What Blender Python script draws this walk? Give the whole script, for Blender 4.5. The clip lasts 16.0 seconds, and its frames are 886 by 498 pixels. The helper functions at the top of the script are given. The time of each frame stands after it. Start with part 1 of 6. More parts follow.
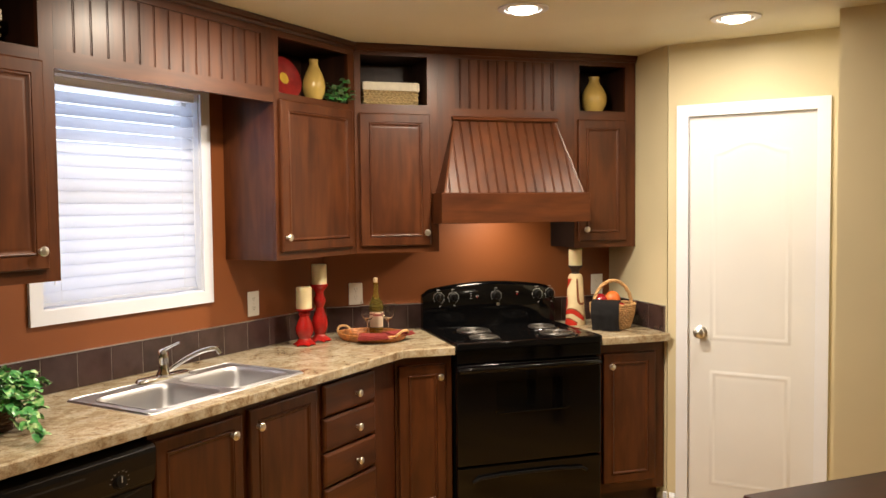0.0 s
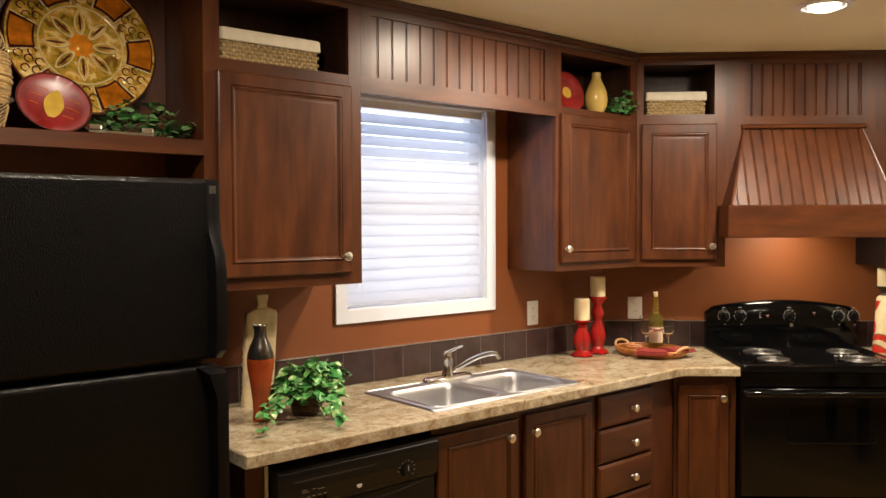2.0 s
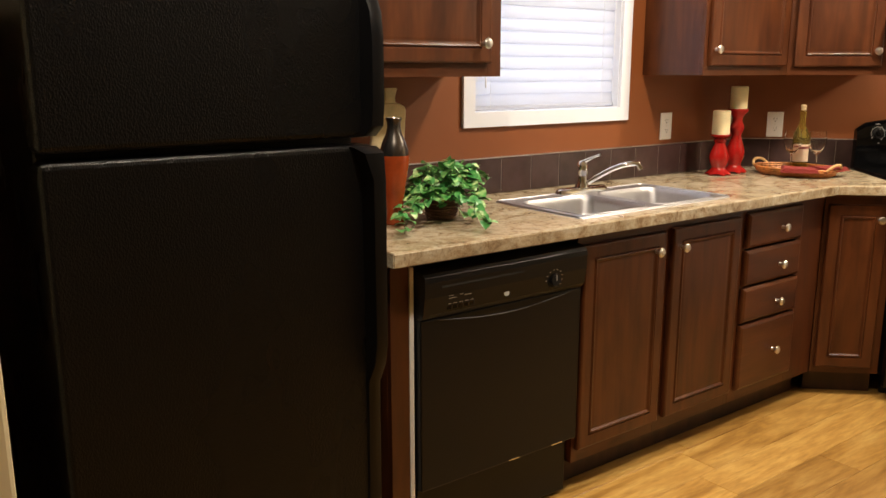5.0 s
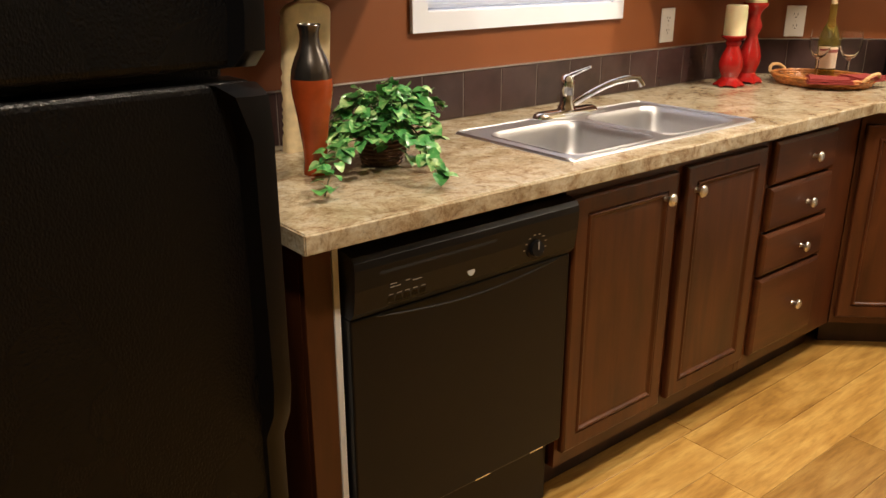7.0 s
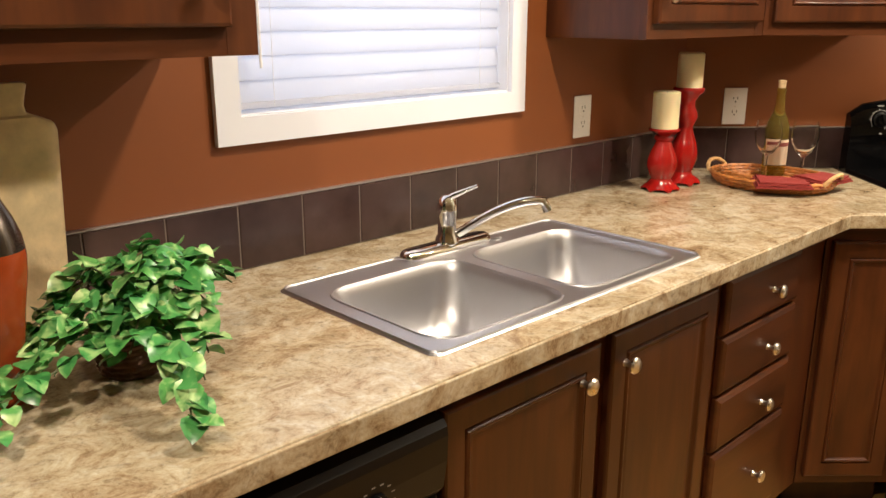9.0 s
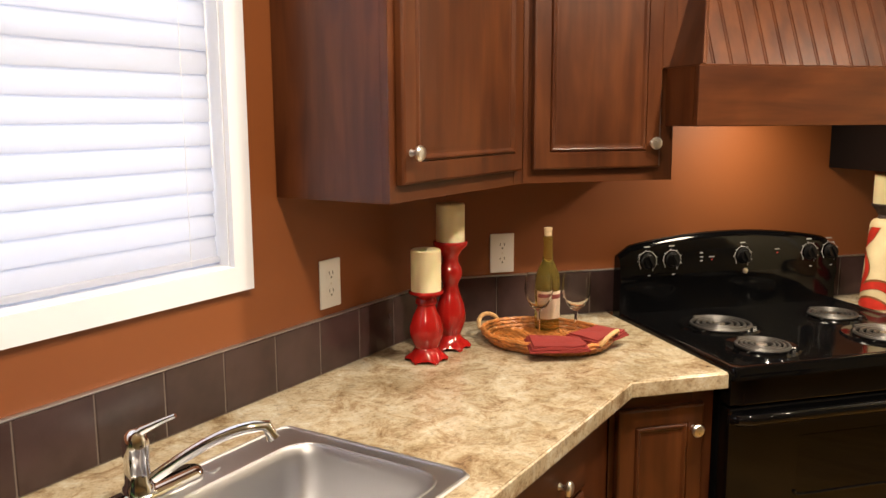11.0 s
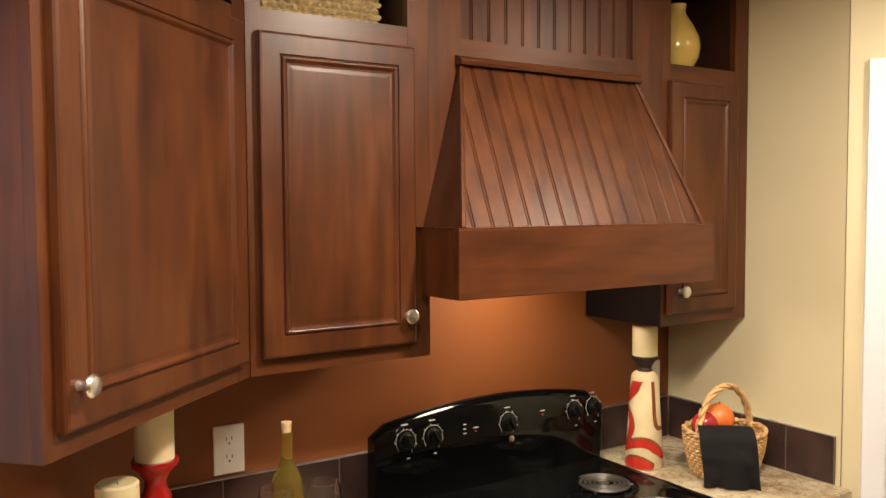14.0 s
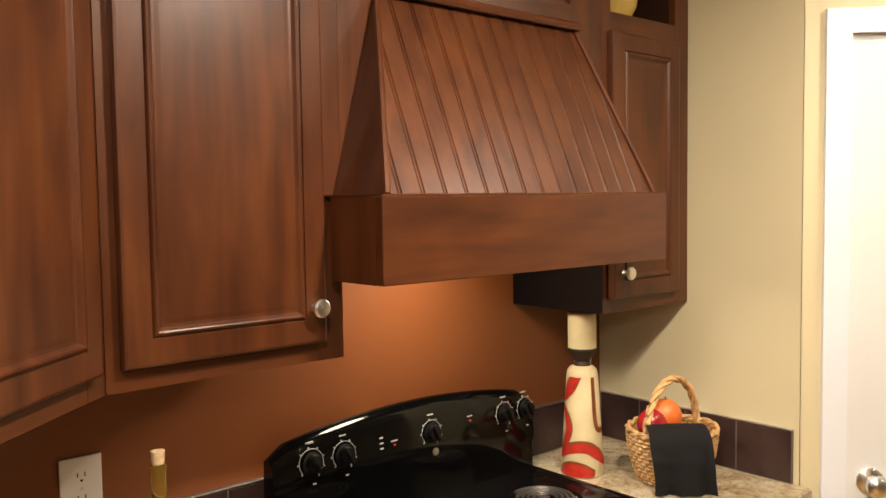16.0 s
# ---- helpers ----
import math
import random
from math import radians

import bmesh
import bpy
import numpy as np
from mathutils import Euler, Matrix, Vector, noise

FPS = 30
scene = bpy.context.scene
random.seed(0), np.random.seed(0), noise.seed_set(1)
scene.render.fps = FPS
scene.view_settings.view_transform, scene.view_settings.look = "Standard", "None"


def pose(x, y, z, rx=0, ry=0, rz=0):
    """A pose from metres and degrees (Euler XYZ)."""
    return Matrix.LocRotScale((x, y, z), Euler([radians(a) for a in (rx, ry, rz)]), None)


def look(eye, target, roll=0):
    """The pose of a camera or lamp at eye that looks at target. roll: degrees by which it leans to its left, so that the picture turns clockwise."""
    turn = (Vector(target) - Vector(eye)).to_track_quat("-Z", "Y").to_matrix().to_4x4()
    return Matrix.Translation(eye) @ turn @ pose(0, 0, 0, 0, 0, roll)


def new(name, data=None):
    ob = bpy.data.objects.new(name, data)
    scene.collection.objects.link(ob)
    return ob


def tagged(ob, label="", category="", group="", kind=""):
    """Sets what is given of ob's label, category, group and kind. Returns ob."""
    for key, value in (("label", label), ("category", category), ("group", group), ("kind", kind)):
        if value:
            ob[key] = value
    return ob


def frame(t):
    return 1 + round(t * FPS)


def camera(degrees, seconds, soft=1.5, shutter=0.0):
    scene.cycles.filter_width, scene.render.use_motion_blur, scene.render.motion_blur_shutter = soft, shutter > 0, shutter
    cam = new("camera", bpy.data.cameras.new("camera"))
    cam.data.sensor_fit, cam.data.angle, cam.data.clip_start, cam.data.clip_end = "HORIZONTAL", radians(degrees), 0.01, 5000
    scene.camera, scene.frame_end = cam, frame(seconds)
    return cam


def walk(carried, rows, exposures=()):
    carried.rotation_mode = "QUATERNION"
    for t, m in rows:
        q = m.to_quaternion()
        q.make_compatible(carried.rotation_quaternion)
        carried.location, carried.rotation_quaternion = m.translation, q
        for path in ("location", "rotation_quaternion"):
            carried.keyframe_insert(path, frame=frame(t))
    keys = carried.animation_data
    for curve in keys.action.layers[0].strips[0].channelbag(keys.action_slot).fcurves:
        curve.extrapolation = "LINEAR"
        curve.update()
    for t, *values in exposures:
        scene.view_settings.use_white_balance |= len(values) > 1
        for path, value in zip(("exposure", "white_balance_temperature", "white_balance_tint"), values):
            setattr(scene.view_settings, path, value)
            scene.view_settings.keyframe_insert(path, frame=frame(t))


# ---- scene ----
EXP = -0.13
cam = camera(56.4, 16.0, soft=1.5)
PATH = [
    (0, (2.698, -0.063, 1.566), (1.7, 1.668, 1.465), -0.6),
    (0.5, (2.687, -0.047, 1.57), (1.536, 1.587, 1.486), -0.4),
    (1, (2.688, -0.047, 1.57), (1.392, 1.475, 1.498), 0.0),
    (1.5, (2.717, -0.051, 1.561), (1.296, 1.355, 1.503), -0.0),
    (2, (2.735, -0.076, 1.554), (1.216, 1.224, 1.493), -0.2),
    (2.5, (2.752, -0.097, 1.549), (1.161, 1.112, 1.472), -0.4),
    (3, (2.76, -0.11, 1.546), (1.115, 1.022, 1.437), -0.7),
    (3.5, (2.679, -0.131, 1.489), (1.025, 0.986, 1.364), -0.7),
    (4, (2.578, -0.14, 1.436), (0.93, 0.981, 1.267), -0.5),
    (4.5, (2.463, -0.142, 1.386), (0.843, 1.0, 1.117), -0.1),
    (5, (2.345, -0.116, 1.36), (0.774, 1.048, 0.938), -0.0),
    (7.5, (1.715, 0.507, 1.362), (0.254, 1.694, 0.685), -0.1),
    (8, (1.616, 0.686, 1.37), (0.15, 1.892, 0.74), -0.6),
    (8.5, (1.515, 0.827, 1.384), (0.076, 2.084, 0.793), -0.3),
    (9, (1.409, 0.947, 1.405), (0.02, 2.276, 0.852), 0.1),
    (9.5, (1.36, 1.049, 1.422), (0.038, 2.464, 0.923), -0.4),
    (10, (1.318, 1.17, 1.443), (0.079, 2.679, 1.008), -0.9),
    (12.5, (1.149, 1.482, 1.619), (0.437, 3.341, 1.428), 0.6),
    (13, (1.113, 1.539, 1.639), (0.511, 3.438, 1.456), -0.1),
    (13.5, (1.079, 1.628, 1.659), (0.55, 3.549, 1.492), -0.4),
    (14, (1.077, 1.744, 1.685), (0.59, 3.681, 1.578), -0.3),
    (14.5, (1.058, 1.835, 1.699), (0.603, 3.783, 1.672), -0.4),
    (15, (1.009, 1.93, 1.692), (0.642, 3.896, 1.68), -0.5),
    (15.5, (0.959, 2.025, 1.665), (0.679, 4.005, 1.618), -0.9),
    (16, (0.926, 2.087, 1.625), (0.722, 4.073, 1.506), -0.8),
]
walk(cam, [(t, look(eye, target, roll)) for t, eye, target, roll in PATH],
     exposures=[(0.0, EXP), (16.0, EXP)])

# ---- world, daylight, lamps ----
world = bpy.data.worlds.new("world")
scene.world = world
world.use_nodes = True
sky = world.node_tree.nodes.new("ShaderNodeTexSky")
sky.sky_type, sky.sun_disc = "NISHITA", False
sky.sun_elevation, sky.sun_rotation = radians(38), radians(100)
world.node_tree.links.new(sky.outputs[0], world.node_tree.nodes["Background"].inputs[0])
world.node_tree.nodes["Background"].inputs[1].default_value = 0.12

sun = new("sun", bpy.data.lights.new("sun", "SUN"))
sun.data.energy, sun.data.angle, sun.data.color = 2.0, radians(0.5), (1, 0.95, 0.88)
sun.matrix_world = look((8, 1, 8), (0, 2.5, 0))

CEIL = 2.37
RNG_LAMP = pose(0, 3.358, 0, 0, 0, 46.99) @ pose(0.91, -0.24, 1.583)
# the last, weak lamp is an unseen fill added on the dining side
LAMP_SPOTS = [(1.29, 3.05, 38), (2.0, 3.69, 11), (0.84, 2.2, 29), (1.25, 0.63, 31), (3.3, 2.6, 2.5)]
WARM = (1.0, 0.85, 0.67)


def lamp_area(name, m, watts, colour, sx, sy=None, spread=180):
    d = bpy.data.lights.new(name, "AREA")
    d.energy, d.color, d.size, d.spread = watts, colour, sx, radians(spread)
    d.shape = "RECTANGLE" if sy else "DISK"
    if sy:
        d.size_y = sy
    ob = new(name, d)
    ob.matrix_world = m
    return ob


for lx, ly, watts in LAMP_SPOTS:
    lamp_area("ceiling_spot", pose(lx, ly, CEIL - 0.028), watts, WARM, 0.11, None, 180)
# daylight in the window's opening, outside the blind
lamp_area("window_daylight", look((-0.14, 2.137, 1.50), (1.0, 2.137, 1.50)), 2.9, (0.86, 0.88, 1.0), 0.74, 0.60)
lamp_area("upper_sash_daylight", look((-0.14, 2.137, 1.93), (1.0, 2.137, 1.93)), 1.45, (0.74, 0.82, 1.0), 0.74, 0.24)
# the lamp under the range hood
lamp_area("hood_lamp_light", RNG_LAMP, 5.6, (1.0, 0.84, 0.62), 0.18, None, 165)


# ---- materials ----
def mat(name, rough=0.5, metal=0.0, colour=(0.5, 0.5, 0.5), **sockets):
    m = bpy.data.materials.new(name)
    m.use_nodes = True
    b = m.node_tree.nodes["Principled BSDF"]
    b.inputs["Base Color"].default_value = (*colour, 1)
    b.inputs["Roughness"].default_value = rough
    b.inputs["Metallic"].default_value = metal
    for key, value in sockets.items():
        b.inputs[key.replace("_", " ")].default_value = value
    return m


def node(m, kind, **values):
    n = m.node_tree.nodes.new("ShaderNode" + kind)
    for key, value in values.items():
        n.inputs[key.replace("_", " ")].default_value = value
    return n


def link(m, a, b):
    m.node_tree.links.new(a, b)


def coords(m, scale=(1, 1, 1), by_object=False, turn=(0, 0, 0)):
    """Object coordinates, scaled; by_object shifts them for each object."""
    c = m.node_tree.nodes.new("ShaderNodeTexCoord")
    mp = m.node_tree.nodes.new("ShaderNodeMapping")
    mp.inputs["Scale"].default_value = scale
    mp.inputs["Rotation"].default_value = turn
    link(m, c.outputs["Object"], mp.inputs["Vector"])
    if by_object:
        info = m.node_tree.nodes.new("ShaderNodeObjectInfo")
        mul = m.node_tree.nodes.new("ShaderNodeMath")
        mul.operation = "MULTIPLY"
        mul.inputs[1].default_value = 37.0
        link(m, info.outputs["Random"], mul.inputs[0])
        link(m, mul.outputs[0], mp.inputs["Location"])
    return mp.outputs[0]


def ramp(m, fac, *stops):
    r = m.node_tree.nodes.new("ShaderNodeValToRGB")
    e = r.color_ramp.elements
    while len(e) < len(stops):
        e.new(0.5)
    for s, (p, c) in zip(e, stops):
        s.position, s.color = p, (*c, 1) if len(c) == 3 else c
    link(m, fac, r.inputs[0])
    return r.outputs[0]


def noise_of(m, vec, scale, detail=4, rough=0.55, distort=0.0):
    n = node(m, "TexNoise", Scale=scale, Detail=detail, Roughness=rough, Distortion=distort)
    link(m, vec, n.inputs["Vector"])
    return n.outputs["Fac"]


def mix(m, kind, fac, a, b):
    x = m.node_tree.nodes.new("ShaderNodeMix")
    x.data_type, x.blend_type = "RGBA", kind
    if isinstance(fac, float):
        x.inputs[0].default_value = fac
    else:
        link(m, fac, x.inputs[0])
    for s, v in ((x.inputs[6], a), (x.inputs[7], b)):
        if isinstance(v, tuple):
            s.default_value = (*v, 1)
        else:
            link(m, v, s)
    return x.outputs[2]


def bump(m, height, strength=0.2, distance=0.002):
    b = node(m, "Bump", Strength=strength, Distance=distance)
    link(m, height, b.inputs["Height"])
    link(m, b.outputs[0], m.node_tree.nodes["Principled BSDF"].inputs["Normal"])


def base(m, colour):
    link(m, colour, m.node_tree.nodes["Principled BSDF"].inputs["Base Color"])


def rough_of(m, fac, lo, hi):
    r = node(m, "MapRange", To_Min=lo, To_Max=hi)
    link(m, fac, r.inputs["Value"])
    link(m, r.outputs[0], m.node_tree.nodes["Principled BSDF"].inputs["Roughness"])


def wood(name, scale, dark, light, rough=0.37):
    """Stained and lacquered wood: soft cloudy figure along the grain, faint streaks and pores."""
    m = mat(name, rough, Specular_IOR_Level=0.30, Coat_Weight=0.14, Coat_Roughness=0.3)
    fine = noise_of(m, coords(m, scale, True), 80, 4, 0.55)
    broad = noise_of(m, coords(m, tuple(0.10 + 0.90 * q for q in scale), True), 22, 3, 0.5, 0.4)
    c1 = ramp(m, broad, (0.25, dark), (0.5, tuple((a + b) / 2 for a, b in zip(dark, light))), (0.78, light))
    c2 = ramp(m, fine, (0.3, (0.90, 0.88, 0.88)), (0.65, (1.04, 1.04, 1.04)))
    blot = noise_of(m, coords(m, tuple(0.40 + 0.60 * q for q in scale), True), 8, 3, 0.5, 0.3)
    c3 = ramp(m, blot, (0.25, (0.58, 0.54, 0.56)), (0.5, (1.0, 0.97, 0.94)), (0.76, (1.55, 1.5, 1.2)))
    c1.node.color_ramp.interpolation = c3.node.color_ramp.interpolation = "B_SPLINE"
    base(m, mix(m, "MULTIPLY", 1.0, mix(m, "MULTIPLY", 1.0, c1, c2), c3))
    rough_of(m, blot, rough - 0.05, rough + 0.04)
    bump(m, fine, 0.05, 0.0005)
    return m


WD, WL = (0.043, 0.0120, 0.0044), (0.108, 0.0332, 0.0100)
wood_v = wood("cherry_stained_wood", (1, 1, 0.055), WD, WL)
wood_h = wood("cherry_stained_wood_across", (0.055, 1, 1), WD, WL)
# darker copy of the cherry stain: shade put into niches, undersides and toe kicks
wood_shade = wood("cherry_stained_wood_shaded", (1, 1, 0.06), (0.02, 0.008, 0.005), (0.05, 0.019, 0.01), 0.5)


def paint(name, colour, rough=0.6, orange=0.12):
    m = mat(name, rough)
    v = coords(m)
    big = noise_of(m, v, 1.3, 3)
    base(m, ramp(m, big, (0.3, tuple(c * 0.93 for c in colour)), (0.7, tuple(min(1, c * 1.05) for c in colour))))
    bump(m, noise_of(m, v, 320, 3), orange, 0.001)
    return m


paint_rust = paint("rust_wall_paint", (0.213, 0.0630, 0.0158), 0.5)
paint_cream = paint("cream_wall_paint", (0.62, 0.55, 0.36), 0.6)
paint_ceiling = paint("ceiling_paint", (0.80, 0.78, 0.63), 0.8, 0.3)
paint_white = paint("white_trim_paint", (0.77, 0.80, 0.88), 0.35, 0.03)
paint_door = paint("white_door_paint", (0.74, 0.75, 0.76), 0.4, 0.06)

laminate = mat("granite_look_laminate", 0.28)
v = coords(laminate)
n0 = noise_of(laminate, v, 5.5, 4, 0.6, 0.8)
n1 = noise_of(laminate, v, 15, 9, 0.78, 0.7)
n2 = noise_of(laminate, v, 48, 6, 0.7, 0.3)
n3 = noise_of(laminate, v, 150, 3, 0.6)
c0 = ramp(laminate, n0, (0.33, (0.68, 0.65, 0.60)), (0.5, (0.88, 0.87, 0.86)), (0.68, (1.0, 1.02, 1.06)))
c1 = ramp(laminate, n1, (0.30, (0.16, 0.095, 0.055)), (0.40, (0.35, 0.255, 0.155)), (0.50, (0.50, 0.42, 0.29)), (0.66, (0.62, 0.575, 0.47)))
c2 = ramp(laminate, n2, (0.33, (0.38, 0.32, 0.25)), (0.45, (0.92, 0.90, 0.86)), (0.7, (1.15, 1.15, 1.12)))
c3 = ramp(laminate, n3, (0.32, (0.80, 0.77, 0.73)), (0.52, (1.0, 1.0, 1.0)))
base(laminate, mix(laminate, "MULTIPLY", 1.0, mix(laminate, "MULTIPLY", 1.0, mix(laminate, "MULTIPLY", 0.6, c1, c2), c3), c0))
rough_of(laminate, n1, 0.15, 0.22)

tile_mat = mat("dark_brown_glazed_tile", 0.3)
info = node(tile_mat, "ObjectInfo")
v = coords(tile_mat, (1, 1, 1), True)
n1 = noise_of(tile_mat, v, 7, 4)
cc = ramp(tile_mat, n1, (0.3, (0.027, 0.0155, 0.0145)), (0.7, (0.060, 0.035, 0.033)))
vv = ramp(tile_mat, info.outputs["Random"], (0.0, (0.75, 0.75, 0.78)), (1.0, (1.25, 1.2, 1.2)))
base(tile_mat, mix(tile_mat, "MULTIPLY", 1.0, cc, vv))
rough_of(tile_mat, n1, 0.19, 0.265)
bump(tile_mat, n1, 0.25, 0.002)
grout = paint("tile_grout", (0.13, 0.10, 0.085), 0.85)

plank_mat = mat("honey_oak_laminate_plank", 0.35)
info = node(plank_mat, "ObjectInfo")
v = coords(plank_mat, (6.5, 0.9, 1), True)
n1 = noise_of(plank_mat, v, 1.6, 4, 0.55, 1.8)
n2 = noise_of(plank_mat, v, 12, 4, 0.6, 0.4)
cc = ramp(plank_mat, n1, (0.28, (0.25, 0.122, 0.026)), (0.44, (0.44, 0.245, 0.062)), (0.58, (0.53, 0.32, 0.092)), (0.74, (0.62, 0.41, 0.135)))
c2 = ramp(plank_mat, n2, (0.3, (0.75, 0.7, 0.62)), (0.6, (1.05, 1.05, 1.05)))
vv = ramp(plank_mat, info.outputs["Random"], (0.0, (0.72, 0.68, 0.62)), (1.0, (1.12, 1.12, 1.1)))
base(plank_mat, mix(plank_mat, "MULTIPLY", 1.0, mix(plank_mat, "MULTIPLY", 1.0, cc, c2), vv))
rough_of(plank_mat, n2, 0.29, 0.42)
subfloor = mat("floor_joint", 0.8, 0, (0.14, 0.075, 0.026))

black_leather = mat("textured_black_appliance", 0.3, 0, (0.003, 0.003, 0.0033), Specular_IOR_Level=0.24)
v = coords(black_leather, (1, 1, 0.6))
vor = node(black_leather, "TexVoronoi", Scale=290.0)
link(black_leather, v, vor.inputs["Vector"])
bump(black_leather, mix(black_leather, "MIX", 0.5, vor.outputs["Distance"], noise_of(black_leather, v, 380, 3)), 1.0, 0.0017)
rough_of(black_leather, noise_of(black_leather, v, 4, 3), 0.24, 0.32)
black_gloss = mat("glossy_black_enamel", 0.07, 0, (0.0022, 0.0022, 0.0025), Specular_IOR_Level=0.30)
rough_of(black_gloss, noise_of(black_gloss, coords(black_gloss), 6, 3), 0.05, 0.13)
black_satin = mat("black_plastic", 0.32, 0, (0.0036, 0.0036, 0.0042), Specular_IOR_Level=0.26)
rough_of(black_satin, noise_of(black_satin, coords(black_satin), 30, 3), 0.29, 0.42)
black_glass = mat("black_oven_glass", 0.03, 0, (0.002, 0.002, 0.002), Specular_IOR_Level=0.25)
coil_mat = mat("heating_coil", 0.4, 0.8, (0.11, 0.105, 0.10))
rough_of(coil_mat, noise_of(coil_mat, coords(coil_mat), 40, 3), 0.28, 0.48)

steel = mat("brushed_stainless_steel", 0.36, 1.0, (0.54, 0.54, 0.56))
rough_of(steel, noise_of(steel, coords(steel, (1, 30, 30)), 8, 2), 0.36, 0.42)
chrome = mat("chrome", 0.06, 1.0, (0.78, 0.78, 0.78))
rough_of(chrome, noise_of(chrome, coords(chrome), 60, 2), 0.04, 0.1)
nickel = mat("satin_nickel", 0.22, 1.0, (0.76, 0.74, 0.71))
rough_of(nickel, noise_of(nickel, coords(nickel), 90, 2), 0.24, 0.34)
white_plastic = mat("white_plastic", 0.35, 0, (0.86, 0.86, 0.85))
rough_of(white_plastic, noise_of(white_plastic, coords(white_plastic), 50, 2), 0.3, 0.45)
grey_mark = mat("grey_print", 0.5, 0, (0.30, 0.30, 0.30))
white_mark = mat("white_print", 0.5, 0, (0.45, 0.45, 0.44))
red_mark = mat("red_indicator", 0.3, 0, (0.5, 0.02, 0.02))
slot_mat = mat("dark_slot", 0.8, 0, (0.01, 0.01, 0.01))

glow = mat("lamp_glow", 0.5, 0, (1, 1, 1))
glow.node_tree.nodes["Principled BSDF"].inputs["Emission Color"].default_value = (1.0, 0.86, 0.66, 1)
glow.node_tree.nodes["Principled BSDF"].inputs["Emission Strength"].default_value = 14

blind_mat = mat("white_blind_slat", 0.5, 0, (0.70, 0.70, 0.70))
tr = node(blind_mat, "BsdfTranslucent", Color=(0.82, 0.84, 0.90, 1))
mx = node(blind_mat, "MixShader", Fac=0.68)
link(blind_mat, blind_mat.node_tree.nodes["Principled BSDF"].outputs[0], mx.inputs[1])
link(blind_mat, tr.outputs[0], mx.inputs[2])
link(blind_mat, mx.outputs[0], blind_mat.node_tree.nodes["Material Output"].inputs[0])
rough_of(blind_mat, noise_of(blind_mat, coords(blind_mat), 20, 2), 0.4, 0.6)

# ---- frames of the two cabinet walls: a runs along the wall, b out of it ----
WIN = pose(0, 0, 0, 0, 0, 90)
RNG_TURN = 46.99
RNG = pose(0, 3.358, 0, 0, 0, RNG_TURN)
ROOM = Matrix.Identity(4)


def box(bm, a0, a1, b0, b1, z0, z1, w=0.0, seg=2):
    """A box in wall coordinates, with edges rounded by w."""
    vs = [bm.verts.new((a, -b, z)) for z in (z0, z1) for b in (b0, b1) for a in (a0, a1)]
    fs = [bm.faces.new([vs[i] for i in f]) for f in
          ((0, 1, 3, 2), (4, 6, 7, 5), (0, 4, 5, 1), (2, 3, 7, 6), (0, 2, 6, 4), (1, 5, 7, 3))]
    if w:
        es = list({e for f in fs for e in f.edges})
        bmesh.ops.bevel(bm, geom=es, offset=w, segments=seg, profile=0.5, affect="EDGES")
    return bm


def prism(bm, pts, z0, z1):
    """An upright prism over points (a, b)."""
    lo = [bm.verts.new((a, -b, z0)) for a, b in pts]
    hi = [bm.verts.new((a, -b, z1)) for a, b in pts]
    n = len(pts)
    bm.faces.new(lo)
    bm.faces.new(hi)
    for i in range(n):
        bm.faces.new((lo[i], lo[(i + 1) % n], hi[(i + 1) % n], hi[i]))
    return bm


def profile_run(bm, prof, a0, a1):
    """A profile of (b, z) points swept along a."""
    lo = [bm.verts.new((a0, -b, z)) for b, z in prof]
    hi = [bm.verts.new((a1, -b, z)) for b, z in prof]
    n = len(prof)
    bm.faces.new(lo)
    bm.faces.new(hi)
    for i in range(n):
        bm.faces.new((lo[i], lo[(i + 1) % n], hi[(i + 1) % n], hi[i]))
    return bm


def panel(bm, a0, a1, z0, z1, b, back, rings):
    """A front with rectangular rings (inset, depth) and a body as deep as back."""
    loops = []
    for inset, depth in [(0, -back)] + rings:
        loops.append([bm.verts.new((a, -(b + depth), z)) for a, z in
                      ((a0 + inset, z0 + inset), (a1 - inset, z0 + inset), (a1 - inset, z1 - inset), (a0 + inset, z1 - inset))])
    for p, q in zip(loops, loops[1:]):
        for i in range(4):
            bm.faces.new((p[i], p[(i + 1) % 4], q[(i + 1) % 4], q[i]))
    bm.faces.new(loops[-1])
    bm.faces.new(loops[0])
    return bm


def lathe(bm, prof, seg=28, at=(0, 0, 0), squash=1.0):
    """A turned body round the z axis from (radius, height) points, closed at r = 0."""
    rings = []
    for r, z in prof:
        if r < 1e-5:
            rings.append([bm.verts.new((at[0], at[1], at[2] + z))])
        else:
            rings.append([bm.verts.new((at[0] + r * math.cos(k * math.tau / seg), at[1] + squash * r * math.sin(k * math.tau / seg), at[2] + z)) for k in range(seg)])
    for p, q in zip(rings, rings[1:]):
        for k in range(seg):
            j = (k + 1) % seg
            if len(p) == 1 and len(q) > 1:
                bm.faces.new((p[0], q[k], q[j]))
            elif len(q) == 1 and len(p) > 1:
                bm.faces.new((p[k], p[j], q[0]))
            elif len(p) > 1:
                bm.faces.new((p[k], p[j], q[j], q[k]))
    return bm


